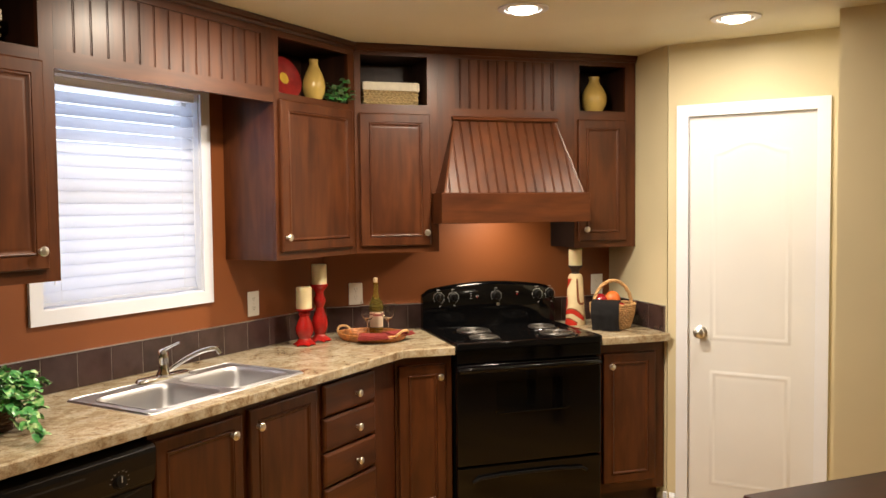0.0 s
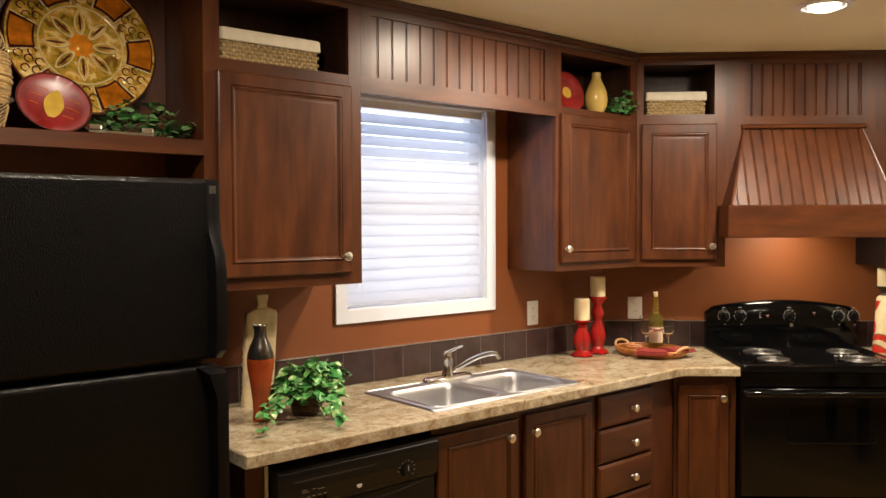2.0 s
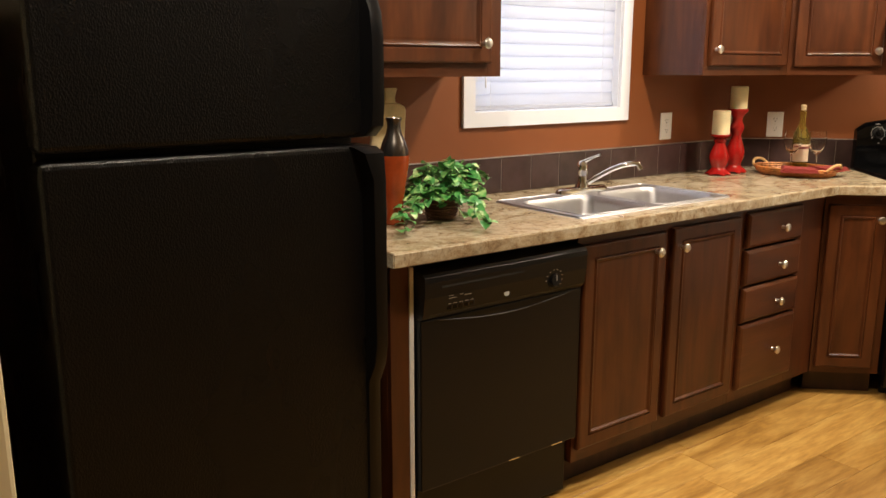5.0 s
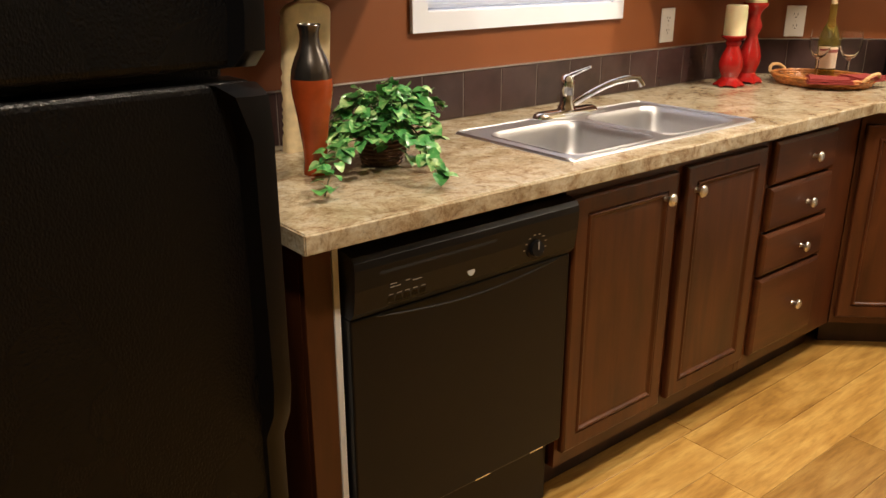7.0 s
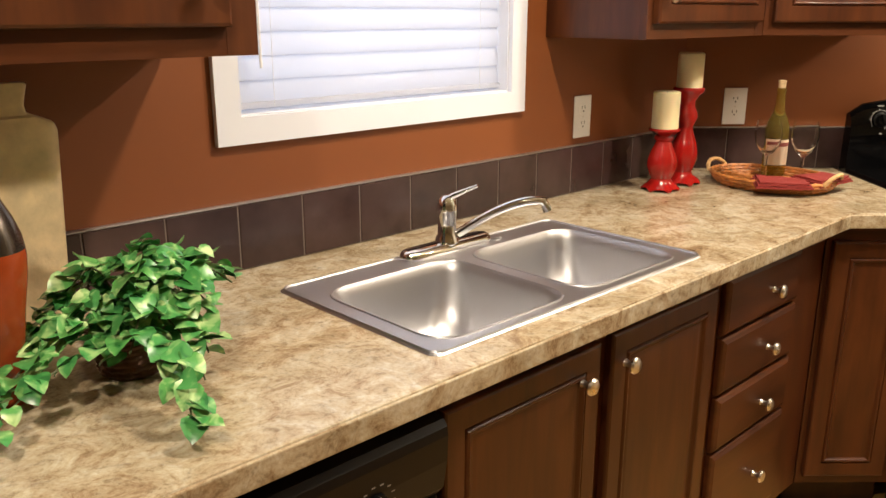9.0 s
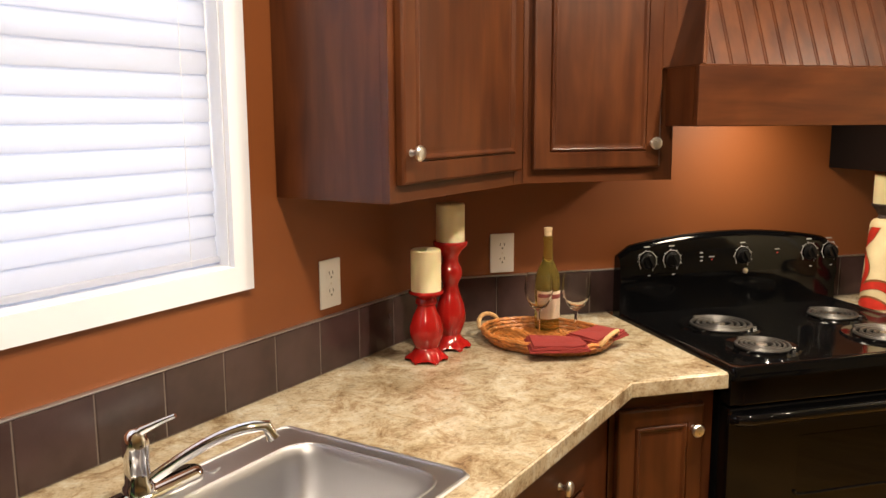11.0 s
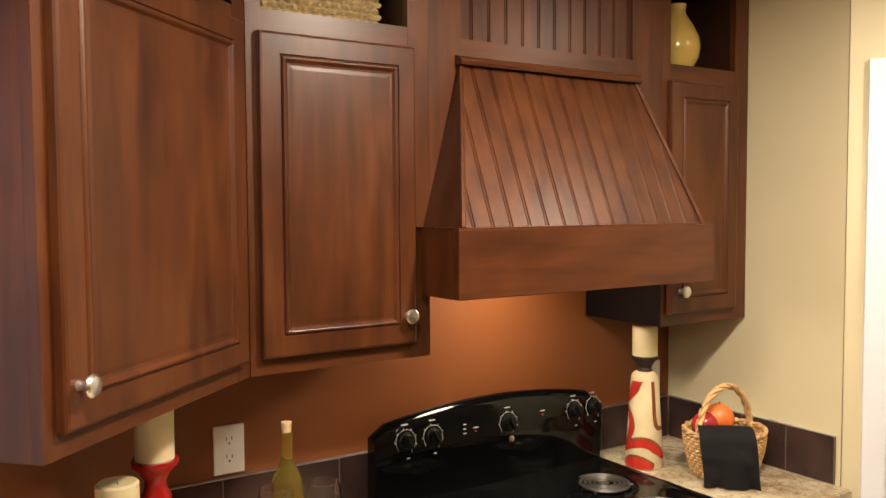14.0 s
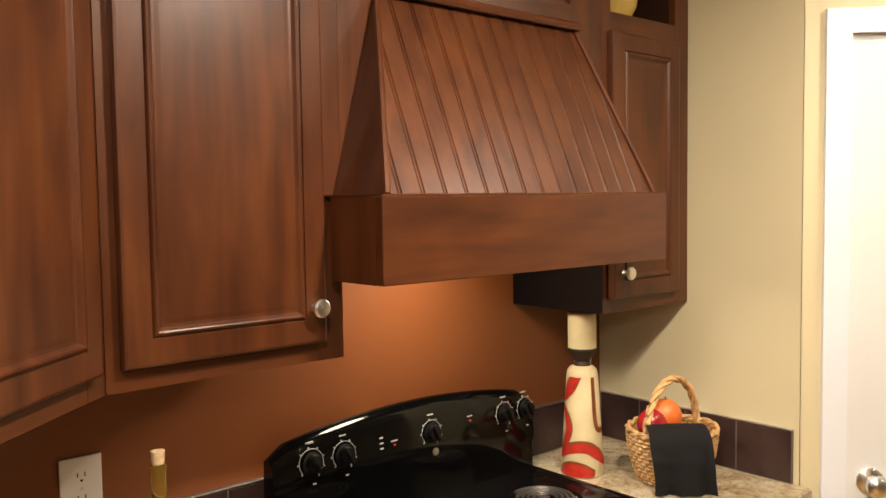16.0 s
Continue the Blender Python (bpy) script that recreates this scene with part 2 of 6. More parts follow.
def tube(bm, pts, r, seg=8, closed=False):
    """A round tube along points; r is one radius or one for each point."""
    pts = [Vector(p) for p in pts]
    rs = r if isinstance(r, (list, tuple)) else [r] * len(pts)
    rings, n = [], len(pts)
    for i, p in enumerate(pts):
        if closed:
            d = (pts[(i + 1) % n] - pts[i - 1]).normalized()
        else:
            d = (pts[min(i + 1, n - 1)] - pts[max(i - 1, 0)]).normalized()
        up = Vector((0, 0, 1)) if abs(d.z) < 0.9 else Vector((1, 0, 0))
        s = d.cross(up).normalized()
        u = s.cross(d)
        rings.append([bm.verts.new(p + rs[i] * (math.cos(k * math.tau / seg) * s + math.sin(k * math.tau / seg) * u)) for k in range(seg)])
    for i in range(n if closed else n - 1):
        a, b = rings[i], rings[(i + 1) % n]
        for k in range(seg):
            bm.faces.new((a[k], a[(k + 1) % seg], b[(k + 1) % seg], b[k]))
    if not closed:
        bm.faces.new(rings[0])
        bm.faces.new(rings[-1])
    return bm


def mesh_of(name, bm, material, smooth=False):
    bmesh.ops.recalc_face_normals(bm, faces=bm.faces[:])
    me = bpy.data.meshes.new(name)
    bm.to_mesh(me)
    bm.free()
    for m in material if isinstance(material, (list, tuple)) else [material]:
        me.materials.append(m)
    if smooth:
        me.shade_smooth()
        me.set_sharp_from_angle(angle=radians(40))
    return me


BASES = {}


def thing(name, frame_m, a, b, z, label="", category="", group="", turn=0):
    """An Empty at a thing's base, in a wall's frame."""
    ob = new(name)
    ob.empty_display_size = 0.05
    ob.matrix_world = frame_m @ pose(a, -b, z, 0, 0, turn)
    BASES[ob.name] = Vector((a, -b, z))
    return tagged(ob, label, category, group)


def part(name, bm, material, parent, label="", smooth=False, local=False):
    """Links a bmesh as one mesh under a thing or part. Coordinates are those of the wall's frame, or with local those of the parent's base."""
    if not local:
        o = parent
        while o.name not in BASES:
            o = o.parent
        bmesh.ops.translate(bm, verts=bm.verts[:], vec=-BASES[o.name])
    ob = new(name, mesh_of(name, bm, material, smooth))
    ob.parent = parent
    return tagged(ob, label)


def solid(name, bm, material, frame_m=ROOM, label="", category="", kind="", smooth=False, group=""):
    ob = new(name, mesh_of(name, bm, material, smooth))
    ob.matrix_world = frame_m
    return tagged(ob, label, category, group, kind)


B = bmesh.new

# ---- the room's shell ----
# outside corner of the pantry wall, on the range wall's frame: a = 1.668, b = 0.612
XT, YT = 1.588, 4.163          # that corner in the room
YD = 4.163                     # the pantry door's wall
XR, YR = 2.40, 3.76            # the wall beside the door's recess
XE, YS = 5.6, -3.2             # far walls behind the camera

bm = B()
box(bm, -0.3, 6.0, 3.6, -6.0, -0.12, -0.006)
solid("floor", bm, subfloor, label="honey oak laminate plank floor", category="floor", kind="structure")
bm = B()
box(bm, -0.3, 6.0, 3.6, -6.2, CEIL, CEIL + 0.15)
solid("ceiling", bm, paint_ceiling, label="cream textured ceiling with recessed lamps", category="ceiling", kind="structure")

# window wall with its opening (a = along, b < 0 is into the wall)
WA0, WA1, WZ0, WZ1 = 1.755, 2.518, 1.212, 2.06
bm = B()
box(bm, YS, WA0, -0.13, 0, 0, CEIL)
box(bm, WA1, 3.42, -0.13, 0, 0, CEIL)
box(bm, WA0, WA1, -0.13, 0, 0, WZ0)
box(bm, WA0, WA1, -0.13, 0, WZ1, CEIL)
solid("wall_west", bm, paint_rust, WIN, "rust brown painted kitchen wall", "wall", "structure")
bm = B()
box(bm, -0.09, 1.668, -0.12, 0, 0, CEIL)
solid("wall_range", bm, paint_rust, RNG, "rust brown painted wall behind the range", "wall", "structure")
bm = B()
prism(bm, [(1.668, -0.12), (1.668, 0.612), (1.76, 0.52), (1.76, -0.12)], 0, CEIL)
solid("wall_pantry_side", bm, paint_cream, RNG, "cream painted wall at the counter's end", "wall", "structure")
# door wall, with an opening for the door
DX0, DX1, DZ = 1.692, 2.282, 2.005
bm = B()
prism(bm, [(XT, -YD), (XT + 0.08, -YD - 0.1), (DX0 - 0.012, -YD - 0.1), (DX0 - 0.012, -YD)], 0, CEIL)
box(bm, DX1 + 0.012, XR, -YD - 0.1, -YD, 0, CEIL)
box(bm, DX0 - 0.012, DX1 + 0.012, -YD - 0.1, -YD, DZ + 0.012, CEIL)
solid("wall_north", bm, paint_cream, label="cream painted wall around the pantry door", category="wall", kind="structure")
bm = B()
box(bm, XR, XE + 0.1, -YD - 0.1, -YR, 0, CEIL)
solid("wall_north_east", bm, paint_cream, label="cream painted wall beside the door recess", category="wall", kind="structure")
bm = B()
box(bm, XE, XE + 0.1, -YR, -YS, 0, CEIL)
solid("wall_east", bm, paint_cream, label="cream painted wall", category="wall", kind="structure")
bm = B()
box(bm, -0.13, XE + 0.1, -YS, -YS + 0.1, 0, CEIL)
solid("wall_south", bm, paint_cream, label="cream painted wall", category="wall", kind="structure")
bm = B()
box(bm, -0.055, 0.070, 0.002, 0.86, 0, CEIL, 0.008)
solid("wall_fridge_side", bm, paint_cream, WIN, "cream painted wall end beside the refrigerator", "wall", "structure")
# closet behind the pantry door
bm = B()
box(bm, 1.5, 2.5, -YD - 0.75, -YD - 0.65, 0, CEIL)
solid("wall_closet", bm, paint_cream, label="cream closet wall", category="wall", kind="structure")

# baseboards
for nm, fm, a0, a1, b in (("baseboard", ROOM, XT + 0.012, DX0 - 0.062, -YD), ("baseboard", ROOM, XR, XE, -YR), ("baseboard", ROOM, DX1 + 0.062, XR, -YD)):
    bm = B()
    profile_run(bm, [(b, 0.0), (b + 0.014, 0.0), (b + 0.014, 0.062), (b + 0.006, 0.08), (b, 0.08)], a0, a1)
    solid(nm, bm, paint_white, fm, "white painted baseboard", "baseboard", "structure")
bm = prism(B(), [(1.654, 0.60), (1.668, 0.60), (1.668, 0.626), (1.654, 0.632)], 0, 0.08)
solid("baseboard", bm, paint_white, RNG, "white painted baseboard at the wall corner", "baseboard", "structure")

# ---- pantry door with casing ----
door = thing("door_1", ROOM, DX0, -YD, 0.0, "white moulded panel pantry door, closed", "door")
tagged(door, kind="structure")
bm = B()
f = -YD - 0.006
W = DX1 - DX0
box(bm, DX0, DX1, f - 0.035, f, 0.012, DZ)
slab = part("slab", bm, paint_door, door)
ogee = [(0, 0.0004), (0.003, 0.0010), (0.010, 0.0030), (0.016, 0.0036), (0.022, 0.0020), (0.026, 0.0010), (0.034, 0.0018), (0.055, 0.0020)]


def arched_panel(bm, a0, a1, z0, z1, b, rise):
    """A moulded panel whose top is a low arch."""
    def loop(i, d):
        pts = [(a0 + i, z0 + i), (a1 - i, z0 + i), (a1 - i, z1 - i)]
        n = 14
        for k in range(1, n):
            s = k / n
            wave = 0.5 - 0.5 * math.cos(math.tau * s)
            pts.append((a1 - i + (a0 - a1 + 2 * i) * s, z1 - i + rise * wave))
        pts.append((a0 + i, z1 - i))
        return [bm.verts.new((a, -(b + d), z)) for a, z in pts]
    loops = [loop(i, d) for i, d in ogee]
    for p, q in zip(loops, loops[1:]):
        for k in range(len(p)):
            j = (k + 1) % len(p)
            bm.faces.new((p[k], p[j], q[j], q[k]))
    bm.faces.new(loops[-1])
    return bm


part("door_panel", arched_panel(B(), DX0 + 0.105, DX1 - 0.105, 0.885, 1.83, f, 0.05), paint_door, door, smooth=True)
part("door_panel", arched_panel(B(), DX0 + 0.105, DX1 - 0.105, 0.15, 0.735, f, 0.0), paint_door, door, smooth=True)
for z in (0.28, 1.02, 1.77):
    bm = B()
    box(bm, DX1 + 0.001, DX1 + 0.013, f - 0.004, f + 0.006, z - 0.045, z + 0.045, 0.002)
    part("hinge", bm, nickel, door)
bm = lathe(B(), [(0, 0), (0.032, 0), (0.032, 0.006), (0.026, 0.010), (0.012, 0.012), (0.012, 0.030), (0.020, 0.034), (0.027, 0.046), (0.026, 0.058), (0.016, 0.066), (0, 0.068)], 20)
bmesh.ops.rotate(bm, verts=bm.verts[:], cent=(0, 0, 0), matrix=Matrix.Rotation(radians(90), 3, "X"))
bmesh.ops.translate(bm, verts=bm.verts[:], vec=(DX0 + 0.062, -f, 0.925))
part("door_knob", bm, nickel, door, "satin nickel round door knob", True)
# casing: three mitred boards
cas = thing("door_casing", ROOM, DX0, -YD, 0.0, "white painted door casing", "door casing")
tagged(cas, kind="structure")
cw = 0.058
for nm, q in (("left_casing", [(DX0 - cw, 0), (DX0, 0), (DX0, DZ), (DX0 - cw, DZ + cw)]),
              ("right_casing", [(DX1, 0), (DX1 + cw, 0), (DX1 + cw, DZ + cw), (DX1, DZ)]),
              ("head_casing", [(DX0, DZ), (DX1, DZ), (DX1 + cw, DZ + cw), (DX0 - cw, DZ + cw)])):
    bm = B()
    g0, g1 = -YD + 0.001, -YD + 0.015
    lo = [bm.verts.new((a, -g0, z)) for a, z in q]
    hi = [bm.verts.new((a, -g1, z)) for a, z in q]
    bm.faces.new(lo)
    bm.faces.new(hi)
    for i in range(4):
        bm.faces.new((lo[i], lo[(i + 1) % 4], hi[(i + 1) % 4], hi[i]))
    part(nm, bm, paint_white, cas)
bm = B()
box(bm, DX0 - 0.012, DX0 - 0.002, -YD - 0.1, -YD - 0.001, 0, DZ + 0.012)
box(bm, DX1 + 0.002, DX1 + 0.012, -YD - 0.1, -YD - 0.001, 0, DZ + 0.012)
box(bm, DX0 - 0.002, DX1 + 0.002, -YD - 0.1, -YD - 0.001, DZ + 0.002, DZ + 0.012)
part("jamb", bm, paint_white, cas)

# ---- window with its casing and blind ----
win = thing("window_1", WIN, WA0, 0.0, WZ0, "white framed kitchen window with closed blind", "window")
tagged(win, kind="structure")
cw = 0.052
for nm, q in (("window_sill", [(WA0 - cw, WZ0 - cw), (WA1 + cw, WZ0 - cw), (WA1, WZ0), (WA0, WZ0)]),
              ("left_casing", [(WA0 - cw, WZ0 - cw), (WA0, WZ0), (WA0, WZ1), (WA0 - cw, WZ1 + cw)]),
              ("right_casing", [(WA1 + cw, WZ0 - cw), (WA1, WZ0), (WA1, WZ1), (WA1 + cw, WZ1 + cw)]),
              ("head_casing", [(WA0 - cw, WZ1 + cw), (WA0, WZ1), (WA1, WZ1), (WA1 + cw, WZ1 + cw)])):
    bm = B()
    lo = [bm.verts.new((a, -0.001, z)) for a, z in q]
    hi = [bm.verts.new((a, -0.014, z)) for a, z in q]
    bm.faces.new(lo)
    bm.faces.new(hi)
    for i in range(4):
        bm.faces.new((lo[i], lo[(i + 1) % 4], hi[(i + 1) % 4], hi[i]))
    part(nm, bm, paint_white, win)
bm = B()
for a0, a1, z0, z1 in ((WA0, WA0 + 0.03, WZ0, WZ1), (WA1 - 0.03, WA1, WZ0, WZ1), (WA0 + 0.03, WA1 - 0.03, WZ0, WZ0 + 0.03), (WA0 + 0.03, WA1 - 0.03, WZ1 - 0.03, WZ1), (WA0 + 0.03, WA1 - 0.03, 1.62, 1.655)):
    box(bm, a0, a1, -0.11, -0.07, z0, z1)
part("window_frame", bm, white_plastic, win)
glass = mat("window_glass", 0.02, 0, (1, 1, 1), Transmission_Weight=1.0, IOR=1.1)
for z0, z1 in ((WZ0 + 0.03, 1.62), (1.655, WZ1 - 0.03)):
    bm = B()
    box(bm, WA0 + 0.03, WA1 - 0.03, -0.092, -0.088, z0, z1)
    pn = part("pane", bm, glass, win)
    pn.visible_shadow = False

blind = thing("window_blind", WIN, WA0, 0.0, WZ0, "white horizontal slat blind, lowered and closed", "blind")
bm = B()
box(bm, WA0 + 0.006, WA1 - 0.006, -0.05, -0.015, WZ1 - 0.035, WZ1 - 0.001, 0.003)
part("headrail", bm, white_plastic, blind)
bm = B()
box(bm, WA0 + 0.006, WA1 - 0.006, -0.042, -0.020, WZ0 + 0.009, WZ0 + 0.022, 0.003)
part("bottom_rail", bm, blind_mat, blind)
SLAT = 0.0458
z = WZ0 + 0.042
slat_me = None
while z < WZ1 - 0.045:
    tilt = 27 if z > 1.79 else 9
    if slat_me is None or tilt == 27 and not upper_made:
        bm = B()
        h = 0.0248
        prof = []
        for k in range(5):
            s = -1 + k / 2
            prof.append((0.0035 * (1 - s * s), s * h))
        pts = prof + [(b - 0.0012, zz) for b, zz in reversed(prof)]
        ca, sa = math.cos(radians(tilt)), math.sin(radians(tilt))
        pts = [(b * ca - zz * sa, b * sa + zz * ca) for b, zz in pts]
        profile_run(bm, pts, WA0 + 0.008, WA1 - 0.008)
        slat_me = mesh_of("slat", bm, blind_mat, True)
        upper_made = tilt == 27
    ob = new("slat", slat_me)
    ob.parent = blind
    ob.location = (-WA0, 0.031, z - WZ0)
    z += SLAT
for a in (WA0 + 0.09, WA1 - 0.09):
    bm = B()
    box(bm, a - 0.0005, a + 0.0005, -0.0110, -0.0100, WZ0 + 0.012, WZ1 - 0.03)
    part("ladder_cord", bm, white_plastic, blind)
bm = tube(B(), [(WA0 + 0.052, 0.004, WZ1 - 0.04), (WA0 + 0.056, -0.003, 1.300)], 0.003, 6)
part("tilt_wand", bm, white_plastic, blind)
bm = tube(B(), [(WA1 - 0.03, 0.004, WZ1 - 0.04), (WA1 - 0.032, 0.002, 1.42)], 0.0012, 5)
part("lift_cord", bm, white_plastic, blind)
# white boards lining the opening
for q in ((WA0, WA0 + 0.004, -0.128, 0.0005, WZ0, WZ1), (WA1 - 0.004, WA1, -0.128, 0.0005, WZ0, WZ1), (WA0 + 0.004, WA1 - 0.004, -0.128, 0.0005, WZ0, WZ0 + 0.003), (WA0 + 0.004, WA1 - 0.004, -0.128, 0.0005, WZ1 - 0.003, WZ1)):
    part("jamb_liner", box(B(), *q), paint_white, win)
grass = mat("lawn", 0.9, 0, (0.10, 0.14, 0.05))
bm = B()
box(bm, -60, 60, -120, -0.5, -0.6, -0.5)
solid("ground", bm, grass, WIN, "lawn outside the window", "ground", "structure")

# ---- cabinets ----
DOOR_RINGS = [(0.0, -0.006), (0.002, -0.002), (0.006, 0.0), (0.0430, 0.0), (0.0440, -0.0030), (0.0455, -0.0034), (0.0470, -0.0002), (0.0490, 0.0022), (0.0515, 0.0028), (0.0540, 0.0016), (0.0565, -0.0012), (0.0590, -0.0036),
              (0.0640, -0.0042), (0.0720, -0.0036)]
DRAWER_RINGS = [(0.0, -0.008), (0.003, -0.004), (0.012, 0.0), (0.016, 0.0)]


def knob_on(parent, a, b, z):
    bm = lathe(B(), [(0, 0), (0.008, 0), (0.0065, 0.004), (0.0055, 0.012), (0.008, 0.016), (0.0155, 0.019), (0.0165, 0.023), (0.013, 0.0275), (0.006, 0.029), (0, 0.0293)], 18)
    bmesh.ops.rotate(bm, verts=bm.verts[:], cent=(0, 0, 0), matrix=Matrix.Rotation(radians(90), 3, "X"))
    bmesh.ops.translate(bm, verts=bm.verts[:], vec=(a, -b, z))
    return part("knob", bm, nickel, parent, "satin nickel round knob", True)


def cab_door(cab, a0, a1, z0, z1, b, knob_a, knob_z):
    d = part("door", panel(B(), a0, a1, z0, z1, b + 0.02, 0.019, DOOR_RINGS), wood_v, cab)
    knob_on(d, knob_a, b + 0.02, knob_z)
    return d


def cab_drawer(cab, a0, a1, z0, z1, b, knob_a, knob_z):
    d = part("drawer", panel(B(), a0, a1, z0, z1, b + 0.02, 0.019, DRAWER_RINGS), wood_h, cab)
    knob_on(d, knob_a, b + 0.02, knob_z)
    return d


UZ0, UZ1 = 1.342, 2.336


def pieces(name, boxes, material, parent, w=0.0):
    """One part for each box."""
    for b in boxes:
        part(name, box(B(), *b, w, 1), material, parent)


def upper_cab(fm, a0, a1, foot, label, opening, door_box, knob):
    """A wall cabinet with an open niche above one door. foot: its outline on the wall's plan."""
    cab = thing("wall_cabinet", fm, a0, 0.0, UZ0, label, "cabinet", "wall cabinets")
    D = 0.30
    n0, n1, nz0, nz1 = opening
    gap = 0.0165
    foot = [(min(max(a, a0 + gap), a1 - gap) if foot[0][0] == a0 and foot[1][0] == a1 else max(a, a0 + gap) if foot[0][0] == a0 else min(a, a1 - gap), b) for a, b in foot]
    part("bottom_panel", prism(B(), foot, UZ0 + 0.001, UZ0 + 0.017), wood_h, cab)
    part("top_panel", prism(B(), foot, UZ1 - 0.016, UZ1), wood_shade, cab)
    part("niche_floor", prism(B(), foot, nz0 - 0.02, nz0 - 0.002), wood_h, cab)
    if foot[0][0] == a0 + gap:
        pieces("side_panel", [(a0, a0 + 0.016, 0.002, D - 0.0195, UZ0, UZ1)], wood_v, cab)
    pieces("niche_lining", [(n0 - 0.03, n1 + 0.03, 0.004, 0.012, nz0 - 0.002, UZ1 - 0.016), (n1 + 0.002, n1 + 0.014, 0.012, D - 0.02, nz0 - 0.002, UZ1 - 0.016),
                            (n0 - 0.014, n0 - 0.002, 0.012, D - 0.02, nz0 - 0.002, UZ1 - 0.016)], wood_shade, cab)
    pieces("stile", [(a0, n0, D - 0.019, D, UZ0, UZ1), (n1, a1, D - 0.019, D, UZ0, UZ1)], wood_v, cab)
    pieces("rail", [(n0, n1, D - 0.019, D - 0.0005, z0, z1) for z0, z1 in ((UZ0, UZ0 + 0.05), (nz0 - 0.055, nz0), (nz1, UZ1))], wood_h, cab)
    d = cab_door(cab, *door_box, D, *knob)
    return cab


upper_cab(WIN, 1.034, 1.625, [(1.034, 0.002), (1.625, 0.002), (1.625, 0.281), (1.034, 0.281)],
          "dark cherry wall cabinet with an open basket niche", (1.088, 1.574, 2.078, 2.312), (1.072, 1.576, 1.383, 2.038), (1.541, 1.442))
bm = B()
box(bm, 1.609, 1.625, 0.002, 0.281, UZ0, UZ1)
cab_l = [o for o in scene.objects if o.name == "wall_cabinet"][0]
part("side_panel", bm, wood_v, cab_l)
upper_cab(WIN, 2.66, 3.246, [(2.66, 0.002), (3.357, 0.002), (3.253, 0.281), (2.66, 0.281)],
          "dark cherry corner wall cabinet with an open niche", (2.695, 3.194, 2.068, 2.306), (2.684, 3.206, 1.378, 2.038), (2.708, 1.441))
upper_cab(RNG, 0.121, 0.545, [(0.001, 0.002), (0.545, 0.002), (0.545, 0.281), (0.112, 0.281)],
          "dark cherry wall cabinet with a basket niche beside the hood", (0.153, 0.491, 2.076, 2.314), (0.142, 0.500, 1.377, 2.030), (0.474, 1.441))
upper_cab(RNG, 1.30, 1.664, [(1.30, 0.002), (1.664, 0.002), (1.664, 0.281), (1.30, 0.281)],
          "narrow dark cherry wall cabinet with an open niche", (1.330, 1.604, 2.070, 2.309), (1.318, 1.600, 1.377, 2.022), (1.356, 1.440))
bm = B()
box(bm, 0.529, 0.545, 0.002, 0.2805, UZ0 + 0.0175, 1.60)
part("side_panel", bm, wood_v, scene.objects["wall_cabinet.002"])
pieces("side_panel", [(1.648, 1.664, 0.002, 0.2805, UZ0, UZ1)], wood_v, scene.objects["wall_cabinet.003"])


def beadboard(bm, a0, a1, z0, z1, b, first, step):
    """Boards with V grooves, as one profile swept upward."""
    pts, a = [(a0, b)], first
    while a < a1 - 0.004:
        if a > a0 + 0.004:
            pts += [(a - 0.005, b), (a - 0.0035, b - 0.004), (a - 0.001, b - 0.0005), (a + 0.001, b - 0.0005), (a + 0.0035, b - 0.004), (a + 0.005, b)]
        a += step
    pts.append((a1, b))
    prism(bm, pts + [(a1, b - 0.012), (a0, b - 0.012)], z0, z1)
    return bm


val = thing("window_valance", WIN, 1.625, 0.28, 2.02, "dark cherry beadboard valance above the window", "valance")
pieces("rail", [(1.6255, 2.6595, 0.281, 0.30, 2.022, 2.082), (1.672, 2.590, 0.281, 0.30, 2.302, UZ1)], wood_h, val)
pieces("stile", [(1.6255, 1.672, 0.281, 0.30, 2.082, UZ1), (2.590, 2.6595, 0.281, 0.30, 2.082, UZ1)], wood_v, val)
part("beadboard", beadboard(B(), 1.672, 2.590, 2.078, 2.306, 0.291, 1.707, 0.0662), wood_v, val)
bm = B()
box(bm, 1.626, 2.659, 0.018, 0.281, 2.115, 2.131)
part("soffit", bm, wood_shade, val)

hood = thing("range_hood", RNG, 0.527, 0.0, 1.485, "dark cherry wooden range hood with beadboard chimney", "range hood")
pieces("stile", [(0.5455, 0.632, 0.281, 0.30, 1.634, UZ1), (1.184, 1.2995, 0.281, 0.30, 1.634, UZ1)], wood_v, hood)
pieces("rail", [(0.632, 1.184, 0.281, 0.30, 1.634, 2.066), (0.632, 1.184, 0.281, 0.30, 2.316, UZ1)], wood_h, hood)
part("beadboard", beadboard(B(), 0.632, 1.184, 2.06, 2.32, 0.291, 0.668, 0.0505), wood_v, hood)
# apron box, open below
bm = B()
HA0, HA1, HB = 0.508, 1.306, 0.474
box(bm, HA0, HA1, HB - 0.019, HB, 1.485, 1.632, 0.0015, 1)
part("apron", bm, wood_h, hood)
pieces("apron_side", [(HA0, HA0 + 0.018, 0.3225, HB - 0.0195, 1.485, 1.632), (HA1 - 0.018, HA1, 0.3225, HB - 0.0195, 1.485, 1.632)], wood_v, hood)
bm = B()
box(bm, 0.546, 1.295, 0.004, 0.3005, 1.601, 1.612)
box(bm, 0.53, 1.287, 0.3006, HB - 0.02, 1.60, 1.612)
part("hood_liner", bm, black_satin, hood)
bm = B()
box(bm, HA0 + 0.002, HA1 - 0.002, 0.301, HB - 0.002, 1.6325, 1.636)
part("ledge", bm, wood_h, hood)
